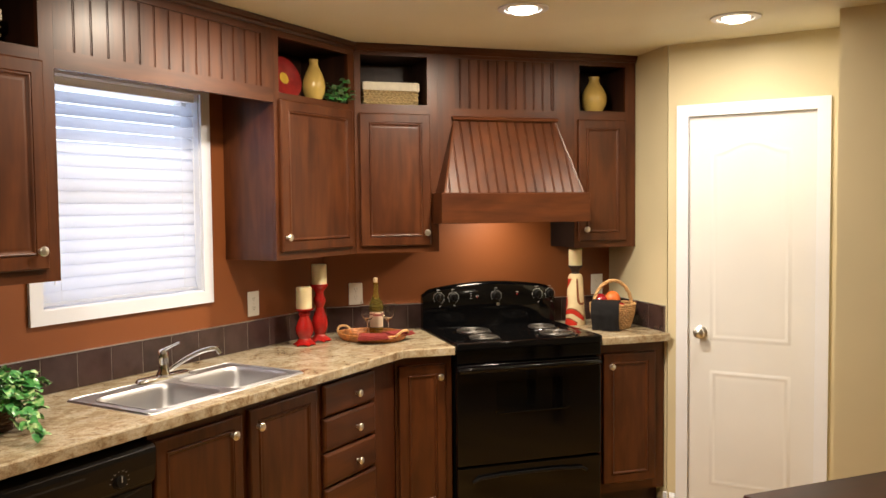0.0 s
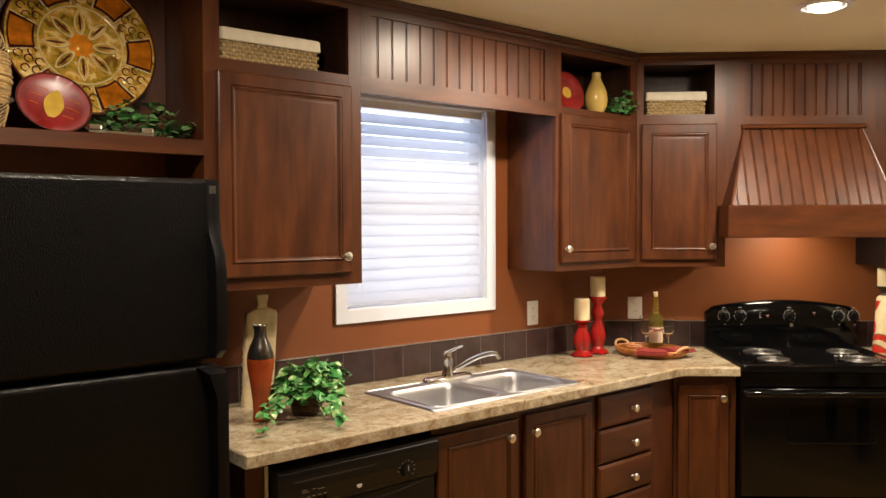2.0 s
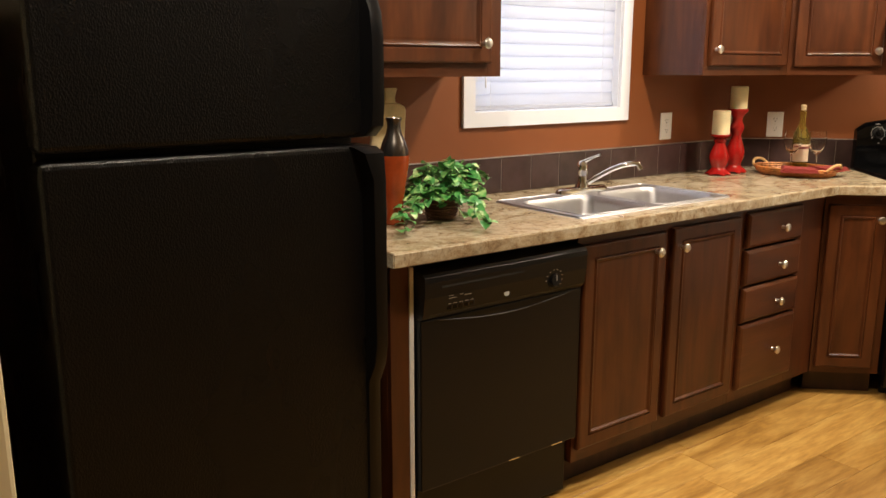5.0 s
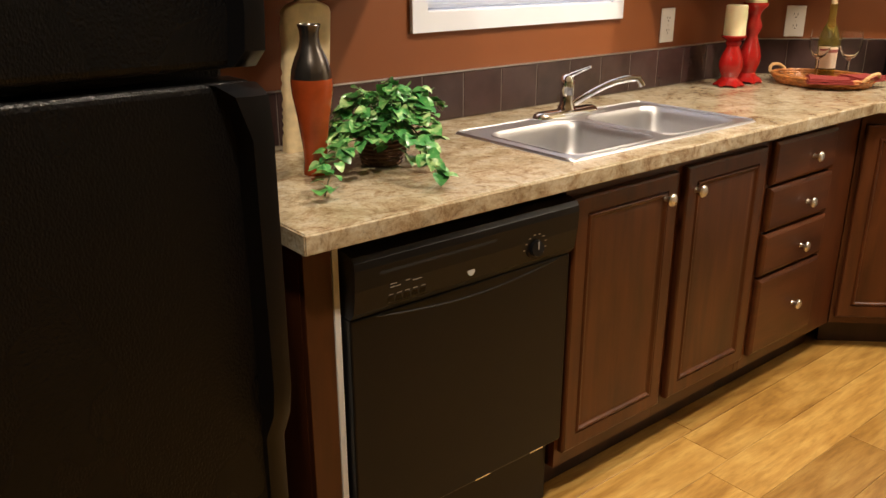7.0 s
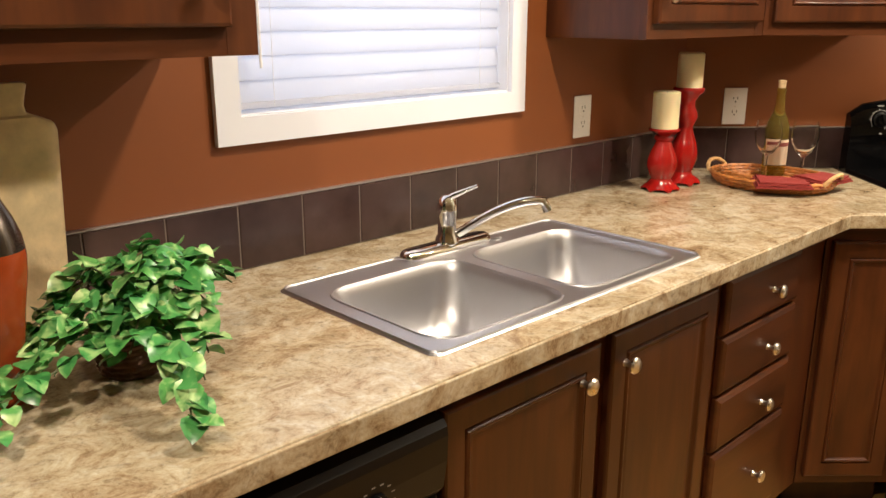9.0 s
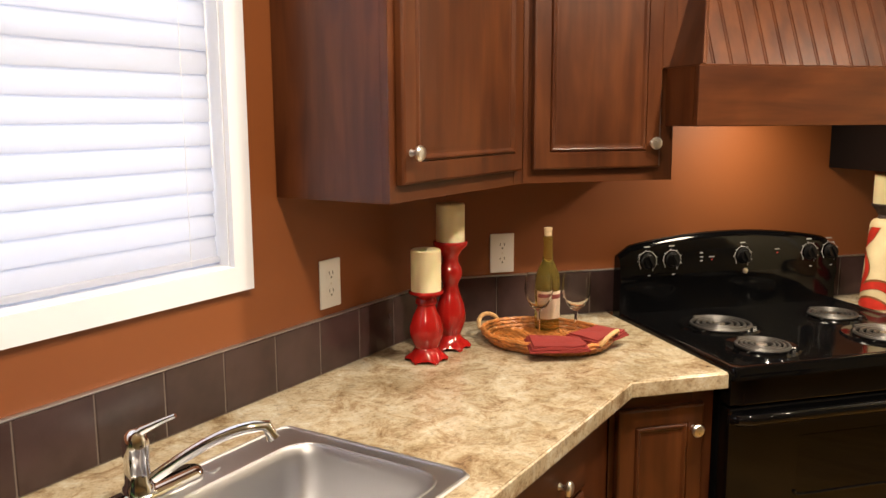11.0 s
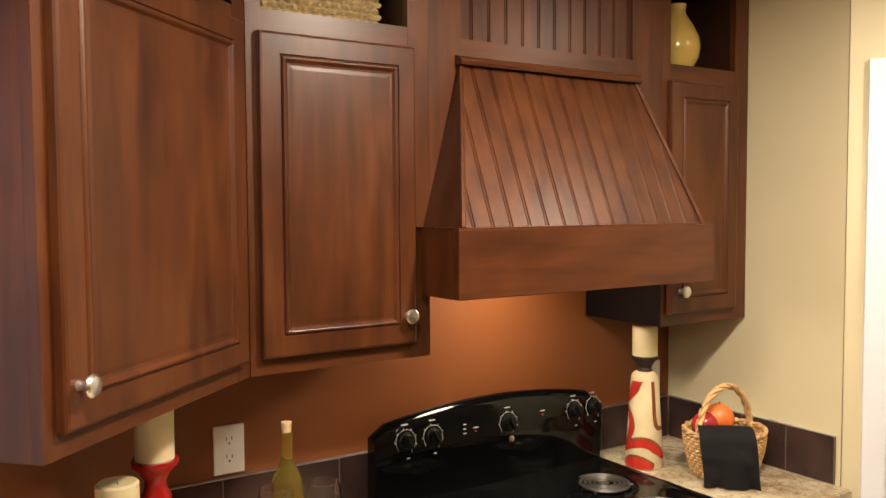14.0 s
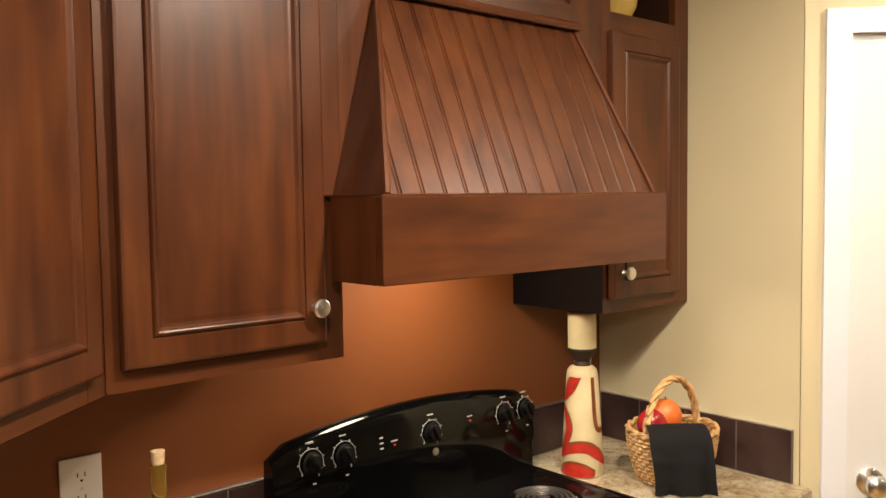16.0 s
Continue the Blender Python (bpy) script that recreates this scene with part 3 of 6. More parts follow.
# sloping beadboard front between a narrow top and a wide foot
T0, T1, F0, F1, TZ, FZ, TB, FB = 0.629, 1.186, 0.528, 1.272, 2.008, 1.636, 0.304, 0.460


def slope(a_frac, z_frac, out):
    """A point of the hood's sloping front."""
    zz = FZ + (TZ - FZ) * z_frac
    lo, hi = F0 + (T0 - F0) * z_frac, F1 + (T1 - F1) * z_frac
    bb = FB + (TB - FB) * z_frac + out
    return (lo + (hi - lo) * a_frac, -bb, zz)


bm = B()
pts = [(F0, 0.0), (T0, 0.0), (T1, 0.0), (F1, 0.0)]
for k in range(15):
    c = F0 + 0.028 + 0.0505 * k
    if c < F1 - 0.01:
        pts += [(c - 0.0055, 0.0), (c - 0.0035, -0.004), (c - 0.001, -0.0005), (c + 0.001, -0.0005), (c + 0.0035, -0.004), (c + 0.0055, 0.0)]
pts.sort()


def slope_at(a, s, out):
    return (a, -(FB + (TB - FB) * s + out), FZ + (TZ - FZ) * s)


lo = [bm.verts.new(slope_at(a, 0, o)) for a, o in pts]
hi = [bm.verts.new(slope_at(a, max(0.002, min(1, (a - F0) / (T0 - F0), (F1 - a) / (F1 - T1))), o)) for a, o in pts]
for i in range(len(pts) - 1):
    bm.faces.new((lo[i], lo[i + 1], hi[i + 1], hi[i]))
part("sloping_beadboard", bm, wood_v, hood)
for fr, inward in ((0.0, 0.012), (1.0, -0.012)):
    bm = B()
    p, q = slope(fr, 0, 0), slope(fr, 1, 0)
    quad = (p, q, (q[0], -0.3005, q[2]), (p[0], -0.3005, p[2]))
    va = [bm.verts.new(v_) for v_ in quad]
    vb = [bm.verts.new((v_[0] + inward, v_[1] + 0.002, v_[2])) for v_ in quad]
    bm.faces.new(va)
    bm.faces.new(vb)
    for i in range(4):
        bm.faces.new((va[i], va[(i + 1) % 4], vb[(i + 1) % 4], vb[i]))
    part("side_panel", bm, wood_v, hood)
    part("corner_bead", tube(B(), [Vector(slope(fr, 0, 0.002)), Vector(slope(fr, 1, 0.002))], 0.006, 6), wood_v, hood)
bm = B()
profile_run(bm, [(0.3005, 2.004), (0.322, 2.004), (0.326, 2.010), (0.322, 2.018), (0.312, 2.024), (0.3005, 2.026)], T0 - 0.012, T1 + 0.012)
part("top_moulding", bm, wood_h, hood)
# black sheet over the narrow cabinet's side, standing for its deep shade
pieces("side_shade", [(1.296, 1.2995, 0.003, 0.30, UZ0 + 0.001, 1.60)], black_satin, hood)
bm = lathe(B(), [(0, 0), (0.035, 0), (0.035, 0.012), (0.0, 0.012)], 20, (0.91, -0.24, 1.588))
part("hood_lamp", bm, glow, hood, "glowing round lamp lens")

# crown moulding under the ceiling
CROWN = [(0.301, UZ1 - 0.004), (0.308, UZ1 - 0.004), (0.312, UZ1 + 0.006), (0.322, UZ1 + 0.012), (0.324, CEIL - 0.006), (0.320, CEIL - 0.001), (0.301, CEIL - 0.001)]
for fm, a0, a1 in ((WIN, 0.0715, 3.237), (RNG, 0.130, 1.664)):
    bm = profile_run(B(), CROWN, a0, a1)
    box(bm, a0, a1, 0.20, 0.301, UZ1 + 0.0005, CEIL - 0.001)
    solid("crown_trim", bm, wood_h, fm, "dark cherry crown moulding under the ceiling", "trim", "structure")

# shelf niche above the refrigerator
sh = thing("fridge_shelf", WIN, 0.0715, 0.0, 1.77, "dark cherry display shelf above the refrigerator", "shelf")
bm = B()
box(bm, 0.0715, 1.033, 0.002, 0.281, 1.795, 1.815)
part("board", bm, wood_h, sh)
bm = B()
box(bm, 0.0715, 1.033, 0.281, 0.302, 1.768, 1.816, 0.002, 1)
part("front_rail", bm, wood_h, sh)
bm = B()
box(bm, 0.0715, 1.033, 0.281, 0.302, 2.318, UZ1)
part("top_rail", bm, wood_h, sh)
bm = B()
box(bm, 0.0720, 1.0325, 0.002, 0.010, 1.816, UZ1)
part("back_panel", bm, wood_v, sh)
bm = B()
box(bm, 0.0720, 0.088, 0.010, 0.30, 1.8165, UZ1)
part("side_panel", bm, wood_v, sh)

# ---- base cabinets, 0.59 deep ----
BZ0, BZ1, BD = 0.105, 0.873, 0.590
CD = 0.648                        # counter depth
BEND_A, BEND_U = 3.122, 0.2355    # where the two base fronts meet


def base_cab(fm, a0, a1, label, stiles, rails, foot=None, name="base_cabinet"):
    cab = thing(name, fm, a0, 0.0, 0.0, label, "cabinet", "base cabinets")
    foot = foot or [(a0, 0.002), (a1, 0.002), (a1, BD - 0.019), (a0, BD - 0.019)]
    part("bottom_panel", prism(B(), foot, BZ0, BZ0 + 0.016), wood_shade, cab)
    pieces("side_panel", [(a0, a0 + 0.016, 0.002, BD - 0.0195, BZ0 + 0.0165, BZ1 - 0.002), (a1 - 0.016, a1, 0.002, BD - 0.0195, BZ0 + 0.0165, BZ1 - 0.002)], wood_shade, cab)
    pieces("stile", [(s0, s1, BD - 0.019, BD, BZ0, BZ1) for s0, s1 in stiles], wood_v, cab)
    pieces("rail", [(r0, r1, BD - 0.019, BD - 0.0004, z0, z1) for r0, r1, z0, z1 in rails], wood_h, cab)
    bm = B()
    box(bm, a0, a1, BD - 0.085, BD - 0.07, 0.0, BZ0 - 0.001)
    part("toe_kick", bm, wood_shade, cab)
    return cab


# end panel beside the dishwasher
endp = thing("end_panel", WIN, 1.012, 0.0, 0.0, "dark cherry end panel beside the dishwasher", "cabinet panel", "base cabinets")
part("side_board", box(B(), 1.012, 1.028, 0.002, BD - 0.0195, 0.0, BZ1), wood_v, endp)
part("inner_board", box(B(), 1.056, 1.072, 0.002, BD - 0.0195, 0.0, BZ1), wood_v, endp)
part("front_stile", box(B(), 1.012, 1.072, BD - 0.019, BD, 0.0, BZ1, 0.0012, 1), wood_v, endp)

sinkb = base_cab(WIN, 1.703, 2.545, "dark cherry sink base cabinet with two doors", [(1.703, 1.73), (2.105, 2.15), (2.522, 2.545)],
                 [(1.73, 2.105, BZ0, 0.17), (1.73, 2.105, 0.822, BZ1), (2.15, 2.522, BZ0, 0.17), (2.15, 2.522, 0.822, BZ1)])
cab_door(sinkb, 1.716, 2.110, 0.152, 0.833, BD, 2.055, 0.771)
cab_door(sinkb, 2.146, 2.532, 0.155, 0.838, BD, 2.187, 0.771)
drw = base_cab(WIN, 2.546, BEND_A, "dark cherry base cabinet with four drawers", [(2.546, 2.60), (2.93, BEND_A)],
               [(2.60, 2.93, BZ0, 0.17), (2.60, 2.93, 0.835, BZ1)], [(2.546, 0.002), (3.35, 0.002), (3.13, 0.571), (2.546, 0.571)])
for z0, z1, kz in ((0.712, 0.845, 0.772), (0.566, 0.703, 0.626), (0.420, 0.557, 0.479), (0.150, 0.411, 0.280)):
    cab_drawer(drw, 2.578, 2.945, z0, z1, BD, 2.800, kz)
cor = base_cab(RNG, BEND_U, 0.512, "narrow dark cherry base cabinet beside the range", [(BEND_U, 0.262), (0.455, 0.512)],
               [(0.262, 0.455, BZ0, 0.15), (0.262, 0.455, 0.815, BZ1)], [(0.002, 0.002), (0.512, 0.002), (0.512, 0.571), (0.245, 0.571)])
cab_door(cor, 0.250, 0.478, 0.135, 0.828, BD, 0.448, 0.769)
rb = base_cab(RNG, 1.287, 1.664, "dark cherry base cabinet at the counter's end", [(1.287, 1.325), (1.60, 1.664)],
              [(1.325, 1.60, BZ0, 0.17), (1.325, 1.60, 0.81, BZ1)])
cab_door(rb, 1.308, 1.606, 0.155, 0.820, BD, 1.347, 0.757)

# ---- counters ----
CZ0, CZ1 = 0.874, 0.912


def counter(plan):
    """A slab with rounded upper edges over a plan."""
    bm = B()
    prism(bm, plan, CZ0, CZ1)
    bmesh.ops.recalc_face_normals(bm, faces=bm.faces[:])
    es = [e for e in bm.edges if all(abs(v.co.z - CZ1) < 1e-5 for v in e.verts)]
    bmesh.ops.bevel(bm, geom=es, offset=0.003, segments=2, profile=0.5, affect="EDGES")
    return bm


cs = Vector((math.cos(radians(RNG_TURN)), math.sin(radians(RNG_TURN))))


def to_win(u, n):
    """From the range wall's plan to the window wall's."""
    x = cs.x * u + cs.y * n
    y = 3.358 + cs.y * u - cs.x * n
    return (y, x)


bend_u = (CD - cs.y * (CD - 0.006)) / cs.x
top_plan = [(0.988, 0.001), (3.357, 0.001), to_win(0.514, 0.001), to_win(0.514, CD - 0.006), to_win(bend_u, CD - 0.006), (0.988, CD)]
SA0, SA1, SB0, SB1 = 1.718, 2.492, 0.160, 0.588
ctop = counter(top_plan)
counter_thing = thing("counter_top", WIN, 0.988, 0.0, CZ0, "tan granite look laminate counter top with sink cutout", "counter top")
ct = solid("slab", ctop, laminate, WIN)
cut = B()
box(cut, SA0 + 0.015, SA1 - 0.015, SB0 + 0.015, SB1 - 0.012, 0.8, 1.0)
cut_ob = new("cutter", mesh_of("cutter", cut, laminate))
cut_ob.matrix_world = WIN
md = ct.modifiers.new("cut", "BOOLEAN")
md.object, md.operation, md.solver = cut_ob, "DIFFERENCE", "EXACT"
bpy.context.view_layer.update()
done = bpy.data.meshes.new_from_object(ct.evaluated_get(bpy.context.evaluated_depsgraph_get()))
ct.modifiers.clear()
ct.data = done
bpy.data.objects.remove(cut_ob)
ct.parent = counter_thing
ct.matrix_world = WIN
EDGE = [(0.0, CZ0 - 0.001), (0.003, CZ0 - 0.0005), (0.0035, CZ0 + 0.003), (0.0035, CZ1 - 0.006), (0.0028, CZ1 - 0.0042), (0.0, CZ1 - 0.003)]
part("front_edge", profile_run(B(), [(CD + b, z) for b, z in EDGE], 0.988, to_win(bend_u, CD - 0.006)[0] - 0.001), laminate, counter_thing)
end_edge = B()
box(end_edge, 0.9855, 0.988, 0.001, CD, CZ0 - 0.0008, CZ1 - 0.003)
part("end_edge", end_edge, laminate, counter_thing)
rng_edge = mesh_of("front_edge", profile_run(B(), [(CD - 0.006 + b, z) for b, z in EDGE], bend_u + 0.001, 0.514), laminate)
rng_edge_ob = new("front_edge", rng_edge)
rng_edge_ob.parent = counter_thing
rng_edge_ob.matrix_parent_inverse = counter_thing.matrix_world.inverted()
rng_edge_ob.matrix_basis = RNG
short_top = thing("counter_top", RNG, 1.281, 0.0, CZ0, "short tan granite look laminate counter top by the pantry wall", "counter top")
part("slab", counter([(1.281, 0.001), (1.667, 0.001), (1.667, CD - 0.006), (1.281, CD - 0.006)]), laminate, short_top)
part("front_edge", profile_run(B(), [(CD - 0.006 + b, z) for b, z in EDGE], 1.281, 1.667), laminate, short_top)

# ---- sink and tap ----
sink = thing("kitchen_sink", WIN, SA0, SB0, CZ1, "double bowl stainless steel drop-in sink", "sink")


def rrect(a0, a1, b0, b1, r, n=5):
    pts = []
    for ca, cb, s in ((a1 - r, b1 - r, 0), (a0 + r, b1 - r, 90), (a0 + r, b0 + r, 180), (a1 - r, b0 + r, 270)):
        for k in range(n + 1):
            t = radians(s + 90 * k / n)
            pts.append((ca + r * math.cos(t), cb + r * math.sin(t)))
    return pts


def loft(bm, loops, cap_first=False, cap_last=True):
    vs = [[bm.verts.new((a, -b, z)) for a, b, z in lp] for lp in loops]
    for p, q in zip(vs, vs[1:]):
        for k in range(len(p)):
            j = (k + 1) % len(p)
            bm.faces.new((p[k], p[j], q[j], q[k]))
    if cap_last:
        bm.faces.new(vs[-1])
    if cap_first:
        bm.faces.new(vs[0])
    return vs


BOWLS = [(1.760, 2.088), (2.125, 2.452)]
BB0, BB1 = 0.238, 0.558
bm = B()
rim_z = CZ1 + 0.004
outer = [bm.verts.new((a, -b, rim_z)) for a, b in rrect(SA0 + 0.004, SA1 - 0.004, SB0 + 0.004, SB1 - 0.004, 0.02)]
foot_ = [bm.verts.new((a, -b, CZ1 + 0.0006)) for a, b in rrect(SA0, SA1, SB0, SB1, 0.022)]
for k in range(len(outer)):
    j = (k + 1) % len(outer)
    bm.faces.new((outer[k], outer[j], foot_[j], foot_[k]))
es = [bm.edges.get((outer[k], outer[(k + 1) % len(outer)])) for k in range(len(outer))]
for a0, a1 in BOWLS:
    lp = [bm.verts.new((a, -b, rim_z)) for a, b in rrect(a0, a1, BB0, BB1, 0.055, 8)]
    es += [bm.edges.new((lp[k], lp[(k + 1) % len(lp)])) for k in range(len(lp))]
bmesh.ops.triangle_fill(bm, use_beauty=True, edges=es)
part("rim", bm, steel, sink)
part("raised_edge", tube(B(), [(a, -b, rim_z) for a, b in rrect(SA0 + 0.006, SA1 - 0.006, SB0 + 0.006, SB1 - 0.006, 0.02)], 0.0032, 6, True), steel, sink, smooth=True)
for a0, a1 in BOWLS:
    part("bowl_lip", tube(B(), [(a, -b, rim_z - 0.0004) for a, b in rrect(a0 - 0.001, a1 + 0.001, BB0 - 0.001, BB1 + 0.001, 0.056)], 0.0028, 6, True), steel, sink, smooth=True)
for a0, a1 in BOWLS:
    bm = B()
    lps = []
    for i, z in ((0.0, rim_z), (0.003, rim_z - 0.004), (0.007, rim_z - 0.02), (0.012, rim_z - 0.05), (0.019, rim_z - 0.085), (0.030, rim_z - 0.115), (0.044, rim_z - 0.135), (0.060, rim_z - 0.146), (0.080, rim_z - 0.152)):
        lps.append([(a, b, z) for a, b in rrect(a0 + i, a1 - i, BB0 + i, BB1 - i, 0.055 + 0.25 * i, 8)])
    loft(bm, lps)
    bowl = part("bowl", bm, steel, sink, smooth=True)
    bm = lathe(B(), [(0.042, 0), (0.040, 0.004), (0.030, 0.003), (0.026, -0.001), (0, -0.001)], 20, ((a0 + a1) / 2, -0.39, rim_z - 0.1515))
    part("drain", bm, chrome, bowl, smooth=True)

tap = thing("kitchen_tap", WIN, 2.10, 0.19, CZ1 + 0.004, "chrome single lever kitchen tap", "tap")
TA, TB2, TZ2 = 2.125, 0.190, CZ1 + 0.0045
bm = B()
loft(bm, [[(a, b, TZ2 + z) for a, b in rrect(TA - 0.125 + i, TA + 0.125 - i, TB2 - 0.026 + i, TB2 + 0.026 - i, 0.025 - i * 0.6)] for i, z in ((0.0, 0.0), (0.0, 0.008), (0.004, 0.016), (0.010, 0.019))], True)
part("escutcheon", bm, chrome, tap, smooth=True)
bm = lathe(B(), [(0, 0.018), (0.026, 0.018), (0.024, 0.028), (0.020, 0.034), (0.0195, 0.072), (0.0205, 0.076), (0.0205, 0.098), (0.016, 0.112), (0.008, 0.118), (0, 0.119)], 22, (TA, -TB2, TZ2))
part("tap_body", bm, chrome, tap, smooth=True)
bm = tube(B(), [(TA, -TB2, TZ2 + 0.106), (TA + 0.006, -TB2 - 0.012, TZ2 + 0.118), (TA + 0.020, -TB2 - 0.038, TZ2 + 0.132), (TA + 0.030, -TB2 - 0.060, TZ2 + 0.143)], [0.010, 0.0075, 0.0048, 0.0036], 10)
part("lever", bm, chrome, tap, smooth=True)
sp = []
for k in range(11):
    s = k / 10
    sp.append((TA + 0.018 + 0.115 * s, -TB2 - 0.015 - 0.135 * s, TZ2 + 0.035 + 0.076 * math.sin(s * 1.60)))
sp.append((sp[-1][0] + 0.006, sp[-1][1] - 0.007, sp[-1][2] - 0.022))
part("spout", tube(B(), sp, [0.0098] * 9 + [0.0098, 0.0098, 0.0112], 12), chrome, tap, smooth=True)
bm = lathe(B(), [(0.015, 0), (0.014, 0.004), (0.0, 0.005)], 16, (2.27, -0.195, CZ1 + 0.0042))
part("hole_cover", bm, steel, tap, smooth=True)

# ---- dishwasher ----
dw = thing("dishwasher", WIN, 1.085, 0.0, 0.0, "black built-in dishwasher under the counter", "dishwasher")
DA0, DA1, DF = 1.094, 1.700, 0.612
bm = B()
box(bm, DA0 + 0.004, DA1 - 0.004, 0.02, 0.55, 0.10, 0.865)
part("tub", bm, black_satin, dw)
bm = B()
box(bm, DA0, DA1, 0.55, DF, 0.205, 0.705, 0.004)
part("door", bm, black_satin, dw)
bm = B()
profile_run(bm, [(0.55, 0.7075), (DF, 0.7075), (DF + 0.012, 0.722), (DF + 0.020, 0.77), (DF + 0.022, 0.812), (DF + 0.020, 0.826), (DF + 0.012, 0.836), (0.60, 0.842), (0.55, 0.842)], DA0, DA1)
cp = part("control_panel", bm, black_satin, dw)


def on_panel(z):
    """How far the sloping control panel stands out at a height."""
    return DF + 0.012 + (z - 0.722) * (0.008 / 0.048) if z < 0.77 else DF + 0.020 + (z - 0.77) * 0.0476


bm = B()
n = 16
lo = []
for k in range(n + 1):
    q = k / n
    lo.append((DA0 + 0.06 + 0.50 * q, 0.700 - 0.022 * math.sin(math.pi * q)))
tube(bm, [(a, -DF - 0.0002, z) for a, z in lo], 0.0022, 5)
part("panel_crease", bm, black_satin, cp)
part("finger_slot", box(B(), 1.150, 1.445, DF + 0.010, on_panel(0.797) + 0.0006, 0.794, 0.800), slot_mat, cp)
bm = lathe(B(), [(0, 0), (0.025, 0), (0.025, 0.003), (0.020, 0.005), (0.018, 0.014), (0.0, 0.015)], 24)
bmesh.ops.rotate(bm, verts=bm.verts[:], cent=(0, 0, 0), matrix=Matrix.Rotation(radians(82), 3, "X"))
bmesh.ops.translate(bm, verts=bm.verts[:], vec=(1.566, -on_panel(0.752) + 0.003, 0.752))
dial = part("dial", bm, black_satin, cp, smooth=True)
bm = B()
box(bm, 1.5645, 1.5675, on_panel(0.752) + 0.011, on_panel(0.752) + 0.0128, 0.752, 0.770)
for k in range(9):
    t = radians(-30 + 26 * k)
    ca, cz = 1.566 + 0.033 * math.cos(t), 0.752 + 0.033 * math.sin(t)
    box(bm, ca - 0.003, ca + 0.003, on_panel(cz) - 0.004, on_panel(cz) + 0.0003, cz - 0.001, cz + 0.001)
part("dial_marks", bm, grey_mark, cp)
for k in range(5):
    part("push_button", box(B(), 1.171 + 0.0195 * k, 1.186 + 0.0195 * k, DF + 0.005, on_panel(0.734) + 0.001, 0.728, 0.741, 0.001, 1), black_gloss, cp)
bm = B()
for k in range(5):
    box(bm, 1.173 + 0.0195 * k, 1.184 + 0.0195 * k, DF + 0.005, on_panel(0.745) + 0.0002, 0.744, 0.7455)
for a0, a1, z in ((1.175, 1.200, 0.760), (1.212, 1.222, 0.766), (1.228, 1.252, 0.762), (1.175, 1.190, 0.767)):
    box(bm, a0, a1, DF + 0.005, on_panel(z) + 0.0003, z, z + 0.0018)
part("printed_marks", bm, grey_mark, cp)
bm = lathe(B(), [(0.010, 0), (0.010, 0.0012), (0.0, 0.0015)], 18)
bmesh.ops.rotate(bm, verts=bm.verts[:], cent=(0, 0, 0), matrix=Matrix.Rotation(radians(82), 3, "X"))
bmesh.ops.translate(bm, verts=bm.verts[:], vec=(1.382, -on_panel(0.743) + 0.0006, 0.743))
part("badge", bm, white_mark, cp, "round silver badge")
bm = B()
box(bm, DA0 + 0.01, DA1 - 0.01, 0.50, 0.575, 0.012, 0.195, 0.003)
part("kick_plate", bm, black_satin, dw)
# chrome slivers put in as highlights on the door's bottom edge
bm = B()
for a in (1.415, 1.592):
    box(bm, a, a + 0.045, DF - 0.004, DF + 0.0015, 0.2075, 0.2105)
part("edge_glint", bm, chrome, dw)
bm = B()
box(bm, 1.0755, 1.088, 0.30, 0.588, 0.115, 0.85)
part("side_gasket", bm, white_plastic, dw, "white edge strip in the gap")
for a in (DA0 + 0.06, DA1 - 0.06):
    bm = lathe(B(), [(0, 0), (0.014, 0), (0.014, 0.1), (0, 0.1)], 10, (a, -0.40, 0.0))
    part("leg", bm, black_satin, dw)

# ---- refrigerator ----
fr = thing("refrigerator", WIN, 0.19, 0.0, 0.0, "black textured top-freezer refrigerator", "refrigerator")
FA0, FA1, FF = 0.166, 0.843, 0.800
bm = B()
box(bm, FA0 + 0.006, FA1 - 0.012, 0.03, FF - 0.075, 0.03, 1.658, 0.006)
part("body", bm, black_leather, fr)
for nm, z0, z1 in (("freezer_door", 1.219, 1.667), ("fridge_door", 0.11, 1.203)):
    bm = B()
    box(bm, FA0, FA1, FF - 0.068, FF, z0, z1, 0.012, 3)
    part(nm, bm, black_leather, fr)
bm = B()
box(bm, FA0 + 0.01, FA1 - 0.012, FF - 0.12, FF - 0.09, 0.012, 0.10)
part("grille", bm, black_satin, fr)
for a in (FA0 + 0.07, FA1 - 0.08):
    for b in (0.10, 0.5):
        bm = lathe(B(), [(0, 0), (0.02, 0), (0.02, 0.032), (0, 0.032)], 10, (a, -b, 0.0))
        part("roller_foot", bm, black_satin, fr)


def handle(zs, nm, parent):
    """A pull along the door's edge, whose width and stand-off follow z."""
    bm = B()
    loops = []
    for z, a0, a1, out in zs:
        loops.append([(a0, FF - 0.004, z), (a1, FF - 0.004, z), (a1, FF + out, z), ((a0 + a1) / 2, FF + out + 0.003, z), (a0 + 0.004, FF + out - 0.002, z)])
    loft(bm, loops, True, True)
    return part(nm, bm, black_satin, parent, smooth=True)


